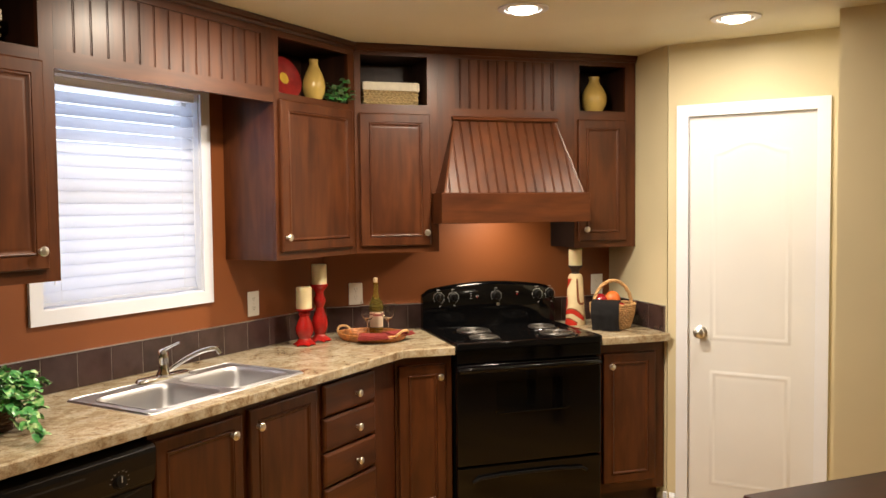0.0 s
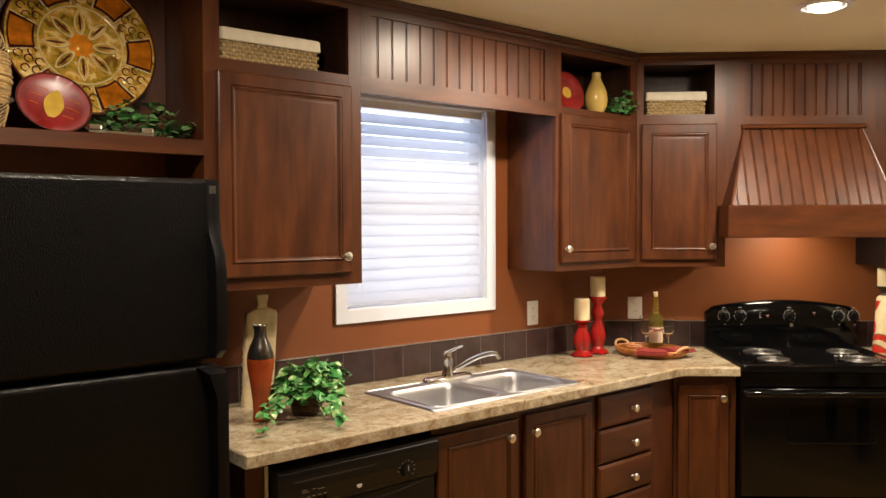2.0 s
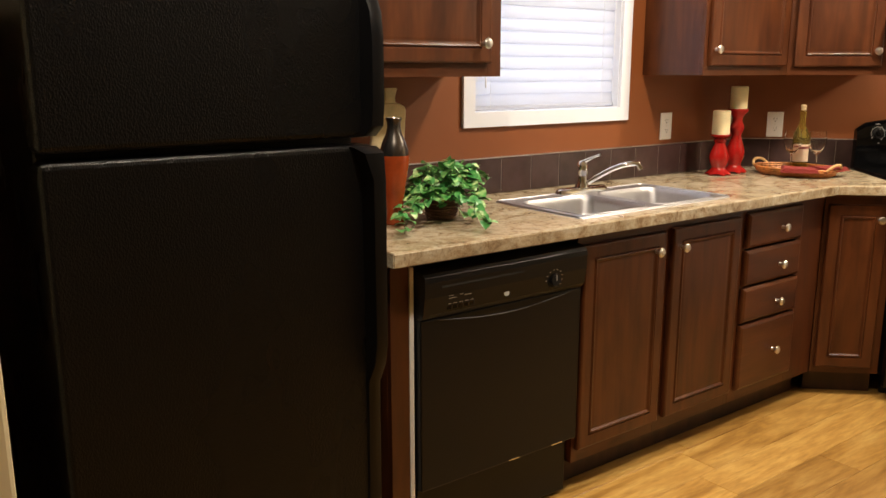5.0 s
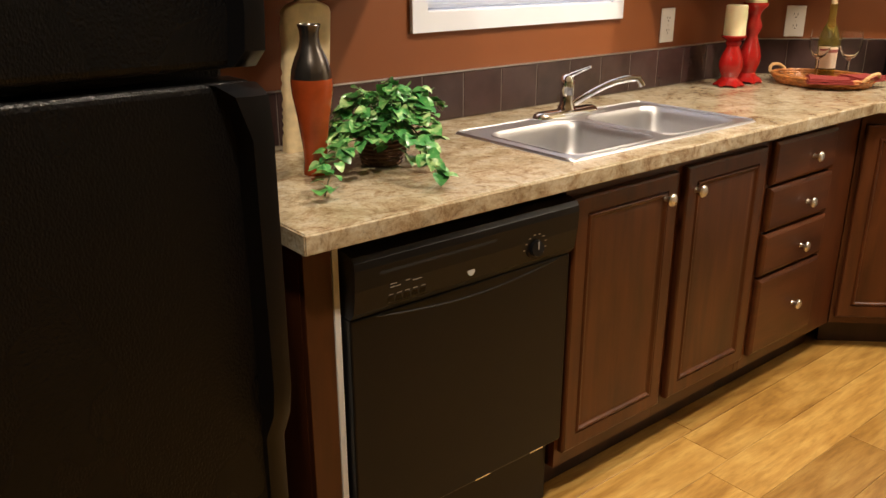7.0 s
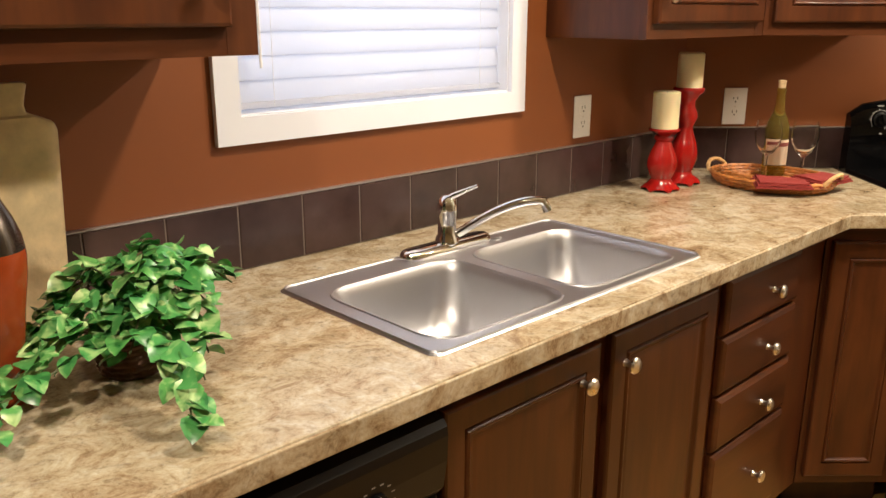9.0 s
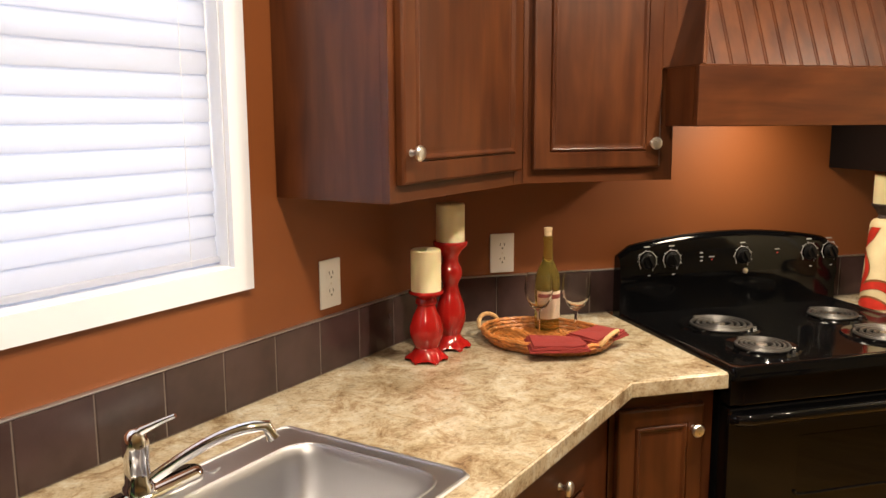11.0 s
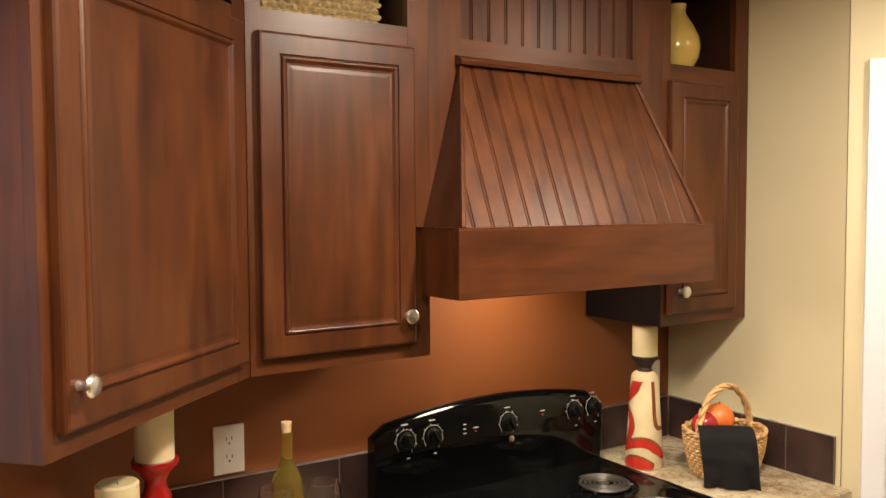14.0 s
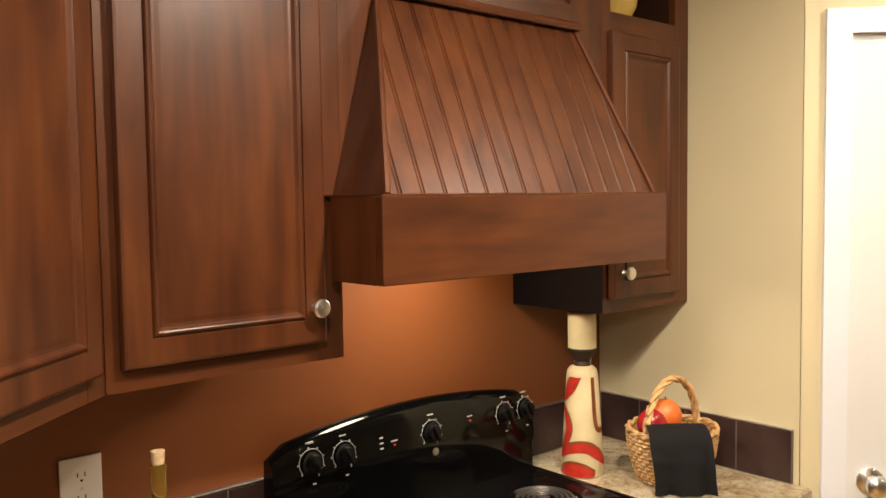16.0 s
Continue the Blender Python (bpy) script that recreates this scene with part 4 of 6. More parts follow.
fd, ld = scene.objects["freezer_door"], scene.objects["fridge_door"]
EA = FA1 - 0.002
handle([(1.664, EA - 0.034, EA, 0.004), (1.575, EA - 0.034, EA, 0.006), (1.53, EA - 0.033, EA, 0.012), (1.48, EA - 0.031, EA, 0.038), (1.43, EA - 0.031, EA, 0.045), (1.29, EA - 0.031, EA, 0.045), (1.245, EA - 0.032, EA, 0.040), (1.222, EA - 0.036, EA, 0.010)], "handle", fd)
handle([(1.200, EA - 0.062, EA, 0.010), (1.188, EA - 0.050, EA, 0.040), (1.13, EA - 0.033, EA, 0.047), (0.76, EA - 0.031, EA, 0.045), (0.71, EA - 0.031, EA, 0.036), (0.66, EA - 0.033, EA, 0.010), (0.30, EA - 0.033, EA, 0.006)], "handle", ld)
bm = B()
box(bm, EA - 0.026, EA - 0.009, FF + 0.004, FF + 0.0075, 1.630, 1.650, 0.001, 1)
part("badge", bm, coil_mat, fd, "small dark square badge")

# ---- electric range ----
rg = thing("electric_range", RNG, 0.518, 0.0, 0.0, "glossy black electric coil range", "range")
RA0, RA1, RF = 0.519, 1.277, 0.645
bm = B()
box(bm, RA0 + 0.004, RA1 - 0.004, 0.02, RF - 0.045, 0.10, 0.895)
part("body", bm, black_satin, rg)
RT = 0.928
bm = B()
lps = []
for i, z in ((0.0, RT - 0.034), (0.0, RT - 0.008), (0.003, RT - 0.002), (0.010, RT), (0.020, RT - 0.004), (0.034, RT - 0.008)):
    lps.append([(a, b, z) for a, b in rrect(RA0 - 0.002 + i, RA1 + 0.002 - i, 0.055 + i, RF + 0.018 - i, 0.02)])
loft(bm, lps, True, True)
cook = part("cooktop", bm, black_gloss, rg, smooth=True)
# back guard with an arched top
bm = B()
NB = 20
front_lo = []
for k in range(NB + 1):
    s = k / NB
    e = min(s, 1 - s)
    top = 1.118 + 0.042 * math.sin(math.pi * s) ** 0.8 - (0.018 * (1 - e / 0.03) ** 2 if e < 0.03 else 0)
    front_lo.append([(0.085, RT - 0.015), (0.082, 0.985), (0.088, 1.02), (0.078, top - 0.02), (0.066, top - 0.003), (0.056, top), (0.043, top - 0.006), (0.040, 0.90)])
vs = [[bm.verts.new((RA0 - 0.003 + (RA1 - RA0 + 0.006) * k / NB, -b, z)) for b, z in row] for k, row in enumerate(front_lo)]
for p, q in zip(vs, vs[1:]):
    for k in range(len(p)):
        j = (k + 1) % len(p)
        bm.faces.new((p[k], p[j], q[j], q[k]))
bm.faces.new(vs[0])
bm.faces.new(vs[-1])
bg = part("back_guard", bm, black_gloss, rg, smooth=True)


def on_guard(a, z):
    """How far the back guard's face stands out at a height."""
    s = min(max((a - RA0 + 0.003) / (RA1 - RA0 + 0.006), 0.0), 1.0)
    return 0.0880 - (z - 1.02) * 0.010 / (0.078 + 0.042 * math.sin(math.pi * s) ** 0.8)


for a in (0.606, 0.688, 0.934, 1.178, 1.255):
    zc = 1.080
    bm = lathe(B(), [(0, 0), (0.024, 0), (0.023, 0.003), (0.019, 0.005), (0.0165, 0.017), (0.0, 0.018)], 22)
    box(bm, -0.0045, 0.0045, -0.020, 0.020, 0.015, 0.024, 0.003, 2)
    bmesh.ops.rotate(bm, verts=bm.verts[:], cent=(0, 0, 0), matrix=Matrix.Rotation(radians(25), 3, "Z"))
    bmesh.ops.rotate(bm, verts=bm.verts[:], cent=(0, 0, 0), matrix=Matrix.Rotation(radians(84), 3, "X"))
    bmesh.ops.translate(bm, verts=bm.verts[:], vec=(a, -0.0845, zc))
    part("control_knob", bm, black_satin, bg, "black control knob with white scale", True)
    bm = B()
    ring = []
    for k in range(29):
        t = radians(-60 + 10 * k)
        ca, cz = a + 0.0292 * math.cos(t), zc + 0.0292 * math.sin(t)
        o = on_guard(ca, cz)
        ring.append((ca, -o - 0.0004, cz))
        if k % 4 == 0:
            ca, cz = a + 0.0325 * math.cos(t), zc + 0.0325 * math.sin(t)
            box(bm, ca - 0.0013, ca + 0.0013, o - 0.003, o + 0.0009, cz - 0.0013, cz + 0.0013)
    tube(bm, ring, 0.0008, 4)
    for da, z, w in ((-0.010, 1.122, 0.018), (0.0, 1.036, 0.008)):
        o = on_guard(a, z)
        box(bm, a + da, a + da + w, o - 0.003, o + 0.0009, z - 0.0015, z + 0.0015)
    part("scale_marks", bm, white_mark, bg)
for a, z, w in ((0.783, 1.096, 0.010), (0.783, 1.084, 0.010), (0.783, 1.072, 0.010), (0.815, 1.083, 0.018), (1.050, 1.096, 0.016)):
    o = on_guard(a, z)
    part("printed_mark", box(B(), a, a + w, o - 0.003, o + 0.0009, z - 0.0015, z + 0.0015), white_mark, bg)
bm = B()
for a, z in ((0.824, 1.074), (1.058, 1.085)):
    o = on_guard(a, z)
    box(bm, a - 0.003, a + 0.003, o - 0.003, o + 0.0012, z - 0.002, z + 0.002)
part("indicator_light", bm, red_mark, bg)
bm = lathe(B(), [(0.009, 0), (0.009, 0.0015), (0.0, 0.002)], 16)
bmesh.ops.rotate(bm, verts=bm.verts[:], cent=(0, 0, 0), matrix=Matrix.Rotation(radians(88), 3, "X"))
bmesh.ops.translate(bm, verts=bm.verts[:], vec=(0.942, -0.0875, 1.034))
part("badge", bm, nickel, bg, "small round silver badge")
for a, b, r in ((0.724, 0.287, 0.092), (0.702, 0.508, 0.074), (1.114, 0.272, 0.074), (1.094, 0.502, 0.092)):
    bm = lathe(B(), [(r + 0.022, -0.002), (r + 0.018, 0.004), (r + 0.010, 0.001), (r * 0.5, -0.006), (0, -0.007)], 32, (a, -b, RT - 0.006))
    part("drip_bowl", bm, black_gloss, cook, smooth=True)
    n, turns = 110, 4.3
    pts = []
    for k in range(n):
        s = k / (n - 1)
        t = s * turns * math.tau
        rr = 0.020 + (r - 0.020) * s
        pts.append((a + rr * math.cos(t), -b + rr * math.sin(t), RT - 0.0005))
    part("coil", tube(B(), pts, 0.0048, 6), coil_mat, cook, smooth=True)
    bm = lathe(B(), [(0.015, 0), (0.014, 0.004), (0.008, 0.005), (0, 0.003)], 14, (a, -b, RT - 0.001))
    part("coil_cap", bm, nickel, cook, smooth=True)
    bm = B()
    for k in range(3):
        t = radians(90 + 120 * k)
        tube(bm, [(a + 0.012 * math.cos(t), -b + 0.012 * math.sin(t), RT - 0.006), (a + (r + 0.008) * math.cos(t), -b + (r + 0.008) * math.sin(t), RT - 0.004)], 0.002, 4)
    part("coil_support", bm, coil_mat, cook)
bm = B()
box(bm, RA0 + 0.003, RA1 - 0.003, RF - 0.045, RF, 0.825, 0.892, 0.004)
part("front_panel", bm, black_gloss, rg)
bm = B()
box(bm, RA0 + 0.003, RA1 - 0.003, RF - 0.045, RF, 0.335, 0.820, 0.006)
od = part("oven_door", bm, black_gloss, rg)
bm = B()
box(bm, 0.72, 1.10, RF - 0.004, RF + 0.001, 0.580, 0.735, 0.002, 1)
part("oven_window", bm, black_glass, od)
part("window_trim", tube(B(), [(0.716, -RF - 0.001, 0.590), (0.722, -RF - 0.002, 0.580), (0.740, -RF - 0.002, 0.577), (1.080, -RF - 0.002, 0.577), (1.098, -RF - 0.002, 0.580), (1.104, -RF - 0.001, 0.590)], 0.004, 8), black_gloss, od, smooth=True)
bm = tube(B(), [(0.534, -RF + 0.002, 0.794), (0.540, -RF - 0.016, 0.797), (0.565, -RF - 0.026, 0.799), (0.68, -RF - 0.029, 0.800), (0.898, -RF - 0.030, 0.800), (1.116, -RF - 0.029, 0.800), (1.231, -RF - 0.026, 0.799), (1.256, -RF - 0.016, 0.797), (1.262, -RF + 0.002, 0.794)], 0.015, 12)
part("oven_handle", bm, black_gloss, od, smooth=True)
bm = B()
box(bm, RA0 + 0.003, RA1 - 0.003, RF - 0.045, RF - 0.003, 0.06, 0.327, 0.006)
bdw = part("storage_drawer", bm, black_gloss, rg)
bm = tube(B(), [(0.60, -RF + 0.002, 0.255), (0.63, -RF - 0.012, 0.275), (0.75, -RF - 0.014, 0.283), (0.898, -RF - 0.014, 0.284), (1.05, -RF - 0.014, 0.283), (1.166, -RF - 0.012, 0.275), (1.196, -RF + 0.002, 0.255)], 0.008, 8)
part("drawer_grip", bm, black_satin, bdw, smooth=True)
for a in (RA0 + 0.05, RA1 - 0.05):
    for b in (0.08, 0.52):
        bm = lathe(B(), [(0, 0), (0.016, 0), (0.016, 0.1), (0, 0.1)], 10, (a, -b, 0.0))
        part("leg", bm, black_satin, rg)

# ---- ceiling lamps ----
# the last fixture is out of view and belongs to the added fill lamp
for lx, ly, watts in LAMP_SPOTS:
    cl = thing("recessed_lamp", ROOM, lx, -ly, CEIL, "round recessed ceiling lamp, lit, with white trim ring", "ceiling lamp", "recessed ceiling lamps")
    bm = lathe(B(), [(0.074, -0.001), (0.105, -0.001), (0.104, -0.006), (0.084, -0.011), (0.076, -0.008), (0.074, -0.001)], 32, (0, 0, 0))
    part("trim_ring", bm, paint_white, cl, smooth=True, local=True)
    # grey ring paints the shade that lies inside the white trim
    bm = lathe(B(), [(0.0745, -0.0035), (0.066, -0.002), (0.058, -0.0015)], 32, (0, 0, 0))
    part("trim_shade", bm, grey_mark, cl, "inner trim ring, its shade coloured grey", True, local=True)
    bm = lathe(B(), [(0.058, -0.002), (0.056, -0.010), (0.046, -0.018), (0.028, -0.023), (0, -0.025)], 28, (0, 0, 0))
    part("bulb", bm, glow, cl, "glowing bulb face", True, local=True)

# ---- loose things ----
def simple(name, colour, rough, lo=0.85, hi=1.12, scale=14, metal=0.0, bumpy=0.0, bump_scale=120, **kw):
    """A material with slight mottling and relief."""
    m = mat(name, rough, metal, colour, **kw)
    v = coords(m)
    n = noise_of(m, v, scale, 4)
    base(m, ramp(m, n, (0.3, tuple(c * lo for c in colour)), (0.7, tuple(min(1, c * hi) for c in colour))))
    rough_of(m, n, max(0.02, rough - 0.05), min(1, rough + 0.08))
    if bumpy:
        bump(m, noise_of(m, v, bump_scale, 4), bumpy, 0.002)
    return m


red_glaze = simple("red_ceramic_glaze", (0.34, 0.010, 0.008), 0.09, 0.6, 1.15, 9)
wax = simple("cream_candle_wax", (0.72, 0.62, 0.38), 0.45, 0.93, 1.05, 20, Subsurface_Weight=0.15)
wicker = simple("tan_wicker", (0.58, 0.35, 0.15), 0.55, 0.55, 1.25, 60, bumpy=0.4)
wicker_red = simple("amber_wicker", (0.50, 0.19, 0.05), 0.36, 0.5, 1.4, 45, bumpy=0.4)
raffia = simple("raffia", (0.60, 0.42, 0.18), 0.65, 0.6, 1.2, 70, bumpy=0.5)
seagrass = simple("woven_seagrass", (0.48, 0.35, 0.17), 0.7, 0.6, 1.2, 80, bumpy=0.5)
braid_dark = simple("dark_braid", (0.035, 0.018, 0.012), 0.6, 0.5, 1.4, 90, bumpy=0.4)
linen = simple("cream_linen_liner", (0.74, 0.68, 0.54), 0.85, 0.92, 1.04, 30, bumpy=0.4, bump_scale=500)
napkin_mat = simple("brick_red_cloth", (0.24, 0.022, 0.018), 0.8, 0.85, 1.1, 30, bumpy=0.4, bump_scale=600)
cloth_black = simple("black_cloth", (0.012, 0.011, 0.013), 0.85, 0.8, 1.2, 30, bumpy=0.5, bump_scale=500)
apple_mat = simple("red_apple_skin", (0.36, 0.012, 0.02), 0.17, 0.6, 1.3, 12)
orange_mat = simple("orange_peel", (0.70, 0.16, 0.03), 0.38, 0.85, 1.15, 10, bumpy=0.3, bump_scale=300)
yellow_glaze = simple("mustard_glaze", (0.52, 0.36, 0.10), 0.16, 0.8, 1.12, 10)
cork_mat = simple("cork", (0.62, 0.45, 0.26), 0.8, 0.7, 1.15, 90, bumpy=0.3)
label_mat = simple("pale_paper_label", (0.72, 0.58, 0.44), 0.6, 0.9, 1.05, 20)
label_band = simple("dark_label_band", (0.26, 0.06, 0.05), 0.6)
silver = simple("polished_silver", (0.85, 0.85, 0.86), 0.18, 0.9, 1.05, 20, metal=1.0)
carved = simple("pale_carved_wood", (0.76, 0.60, 0.36), 0.30, 0.78, 1.15, 22, bumpy=1.0, bump_scale=48)
vase_rust = simple("rust_lacquer", (0.31, 0.050, 0.012), 0.2, 0.7, 1.2, 14)
vase_bronze = simple("dark_bronze_glaze", (0.13, 0.115, 0.105), 0.2, 0.7, 1.3, 14, metal=0.9)


def ivy_leaf(name, deep, green, pale, edge):
    """A leaf with pale patches over green, other ones on each leaf."""
    m = mat(name, 0.3)
    n = noise_of(m, coords(m, (1, 1, 1), True), 48, 2, 0.5, 0.5)
    base(m, ramp(m, n, (0.30, deep), (edge - 0.10, green), (edge - 0.02, green), (edge + 0.15, pale)))
    rough_of(m, n, 0.24, 0.38)
    return m


leaf_dark = ivy_leaf("ivy_leaf_dark", (0.020, 0.12, 0.03), (0.05, 0.23, 0.055), (0.22, 0.44, 0.13), 0.58)
leaf_mid = ivy_leaf("ivy_leaf_mid", (0.03, 0.16, 0.045), (0.075, 0.30, 0.08), (0.32, 0.54, 0.20), 0.54)
leaf_light = ivy_leaf("ivy_leaf_variegated", (0.03, 0.18, 0.04), (0.10, 0.33, 0.08), (0.50, 0.66, 0.30), 0.50)
leaf_olive = simple("dusty_green_leaf", (0.11, 0.20, 0.085), 0.5, 0.7, 1.4, 40)
stem_mat = simple("green_brown_stem", (0.06, 0.07, 0.02), 0.6)
table_mat = wood("dark_table_wood", (0.06, 1, 1), (0.018, 0.005, 0.004), (0.045, 0.012, 0.008), 0.45)
table_mat.node_tree.nodes["Principled BSDF"].inputs["Specular IOR Level"].default_value = 0.25

bottle_glass = mat("olive_bottle_glass", 0.03, 0, (0.76, 0.62, 0.15), Transmission_Weight=0.93, IOR=1.22)
wine_glass_mat = mat("clear_glass", 0.01, 0, (0.98, 0.98, 0.98), Transmission_Weight=1.0, IOR=1.25)

painted = simple("cream_crackle_paint", (0.62, 0.51, 0.31), 0.36, 0.85, 1.08, 18)
swirl_red = simple("red_swirl_paint", (0.42, 0.030, 0.020), 0.18, 0.75, 1.2, 30)
swirl_brown = simple("brown_outline_paint", (0.16, 0.050, 0.015), 0.36, 0.7, 1.3, 40)

plate_amber = mat("amber_painted_glaze", 0.08)
v = coords(plate_amber)
n = noise_of(plate_amber, v, 26, 3, 0.5, 0.8)
base(plate_amber, ramp(plate_amber, n, (0.33, (0.20, 0.085, 0.012)), (0.42, (0.34, 0.26, 0.03)), (0.52, (0.56, 0.30, 0.04)), (0.64, (0.78, 0.60, 0.24))))
bump(plate_amber, n, 1.0, 0.007)
glaze_orange = simple("orange_glaze", (0.82, 0.27, 0.016), 0.10, 0.5, 1.3, 22)
glaze_brown = simple("dark_brown_glaze", (0.085, 0.018, 0.016), 0.15, 0.6, 1.4, 30)
glaze_cream = simple("cream_glaze", (0.74, 0.58, 0.28), 0.12, 0.8, 1.1, 30, bumpy=0.5, bump_scale=60)
glaze_red = simple("deep_red_glaze", (0.24, 0.012, 0.012), 0.3, 0.6, 1.2, 20)
leaf_motif = simple("ochre_motif", (0.55, 0.36, 0.05), 0.17, 0.8, 1.1, 20)


TALL = [(0.0, 0.0), (0.047, 0.0), (0.048, 0.025), (0.041, 0.06), (0.031, 0.095), (0.027, 0.13), (0.034, 0.19), (0.0405, 0.26), (0.041, 0.33), (0.036, 0.42), (0.027, 0.50), (0.021, 0.56), (0.021, 0.60),
        (0.029, 0.645), (0.0325, 0.69), (0.030, 0.74), (0.022, 0.79), (0.022, 0.85), (0.034, 0.905), (0.046, 0.945), (0.047, 0.975), (0.045, 0.985), (0.038, 0.985), (0.0, 0.975)]
SHORT = [(0.0, 0.0), (0.049, 0.0), (0.050, 0.035), (0.043, 0.10), (0.034, 0.15), (0.031, 0.19), (0.039, 0.28), (0.0455, 0.38), (0.045, 0.48), (0.036, 0.62), (0.025, 0.74), (0.024, 0.78), (0.029, 0.81),
         (0.029, 0.85), (0.025, 0.875), (0.038, 0.92), (0.047, 0.95), (0.047, 0.975), (0.044, 0.985), (0.038, 0.985), (0.0, 0.975)]


def holder_profile(h, s):
    return [(r * s, z * h) for r, z in (TALL if h > 0.25 else SHORT)]


def candle_holder(a, b, h, candle_h, r, s, label):
    t = thing("candle_holder", WIN, a, b, CZ1 + 0.0005, label, "candle holder", "red candle holders")
    bm = lathe(B(), holder_profile(h, s), 32)
    for vv in bm.verts:                                   # scalloped foot
        if vv.co.z < 0.08 * h:
            wave = math.cos(6 * math.atan2(vv.co.y, vv.co.x))
            if 0 < vv.co.xy.length and vv.co.z < 0.004:
                vv.co.z += 0.006 * (1 - wave)
            k = 1.06 + 0.12 * wave
            vv.co.x *= k
            vv.co.y *= k
    part("turned_stand", bm, red_glaze, t, smooth=True, local=True)
    c = thing("pillar_candle", WIN, a, b, CZ1 + h * 0.985, "cream pillar candle on a red holder", "candle", "pillar candles")
    bm = lathe(B(), [(0, 0), (r, 0), (r, candle_h - 0.004), (r - 0.004, candle_h), (r - 0.010, candle_h - 0.002), (0, candle_h - 0.005)], 28)
    part("wax", bm, wax, c, smooth=True, local=True)
    part("wick", tube(B(), [(0, 0, candle_h - 0.006), (0.001, 0, candle_h - 0.001)], 0.001, 5), slot_mat, c, local=True)


candle_holder(3.014, 0.153, 0.180, 0.103, 0.0375, 0.94, "short glossy red turned candle holder")
candle_holder(3.140, 0.147, 0.288, 0.098, 0.0370, 0.96, "tall glossy red turned candle holder")

# wicker tray
TA_, TB_, RA_, RB_ = 3.305, 0.345, 0.140, 0.178
tray = thing("wicker_tray", WIN, TA_, TB_, CZ1 + 0.0005, "oval amber wicker tray with two loop handles", "tray")
bm = B()


def oval(k, n, ra, rb, z):
    t = math.tau * k / n
    return (ra * math.cos(t), rb * math.sin(t), z)


for i, (ra, rb, z) in enumerate(((RA_ * 0.86, RB_ * 0.86, 0.007), (RA_ * 0.93, RB_ * 0.93, 0.014), (RA_ * 0.98, RB_ * 0.98, 0.023), (RA_, RB_, 0.032))):
    tube(bm, [oval(k, 64, ra + 0.0025 * (-1) ** k, rb + 0.0025 * (-1) ** k, z + 0.001 * (-1) ** (k + i)) for k in range(64)], 0.0055, 6, True)
part("rim", bm, wicker_red, tray, smooth=True, local=True)
bm = B()
for k in range(-12, 13):
    x = k * 0.0105
    half = RB_ * 0.9 * math.sqrt(max(0, 1 - (x / (RA_ * 0.9)) ** 2))
    n = 26
    tube(bm, [(x, -half + 2 * half * j / n, 0.006 + 0.0016 * (-1) ** (j + k)) for j in range(n + 1)], 0.0046, 5)
tagged(part("woven_base", bm, wicker_red, tray, "tightly woven wicker base", True, True), kind="stuff")
for s in (-1, 1):
    pts = []
    for k in range(13):
        t = math.pi * k / 12
        pts.append((0.052 * math.cos(t), s * (RB_ - 0.006 + 0.018 * math.sin(t)), 0.030 + 0.026 * math.sin(t)))
    part("loop_handle", tube(B(), pts, 0.006, 7), wicker, tray, smooth=True, local=True)

TZ0 = CZ1 + 0.0135
bot = thing("wine_bottle", WIN, 3.398, 0.304, TZ0, "olive glass wine bottle with pale label and cork", "bottle")
bp = [(0, 0.004), (0.030, 0.0), (0.0355, 0.004), (0.0365, 0.012), (0.0365, 0.150), (0.034, 0.168), (0.026, 0.188), (0.0165, 0.208), (0.0135, 0.225), (0.0128, 0.268), (0.0145, 0.270), (0.0145, 0.280), (0.0125, 0.282)]
part("glass", lathe(B(), [(r * 0.95, z * 0.93) for r, z in bp] + [(0.0, 0.2623)], 32), bottle_glass, bot, smooth=True, local=True)
part("cork", lathe(B(), [(0, 0.2628), (0.0102, 0.2628), (0.0118, 0.285), (0.0, 0.287)], 16), cork_mat, bot, smooth=True, local=True)


def wrap(bm, r, z0, z1, t0, t1, n=14):
    lo = [bm.verts.new((r * math.cos(t0 + (t1 - t0) * k / n), r * math.sin(t0 + (t1 - t0) * k / n), z0)) for k in range(n + 1)]
    hi = [bm.verts.new((v_.co.x, v_.co.y, z1)) for v_ in lo]
    for k in range(n):
        bm.faces.new((lo[k], lo[k + 1], hi[k + 1], hi[k]))
    return bm


part("label", wrap(B(), 0.0352, 0.036, 0.112, radians(-208), radians(-48)), label_mat, bot, smooth=True, local=True)
part("label_band", wrap(B(), 0.0355, 0.092, 0.104, radians(-200), radians(-56)), label_band, bot, smooth=True, local=True)
for a, b in ((3.288, 0.330), (3.345, 0.412)):
    g = thing("wine_glass", WIN, a, b, TZ0, "clear stemmed wine glass on the tray", "wine glass", "wine glasses")
    gp = [(0, 0.004), (0.030, 0.001), (0.031, 0.003), (0.006, 0.008), (0.004, 0.016), (0.004, 0.070), (0.007, 0.078), (0.022, 0.090), (0.034, 0.112), (0.0385, 0.136), (0.036, 0.160), (0.0325, 0.178),
          (0.0315, 0.178), (0.0346, 0.160), (0.0368, 0.136), (0.0322, 0.113), (0.020, 0.093), (0.0, 0.085)]
    part("bowl_and_stem", lathe(B(), gp, 28), wine_glass_mat, g, smooth=True, local=True)


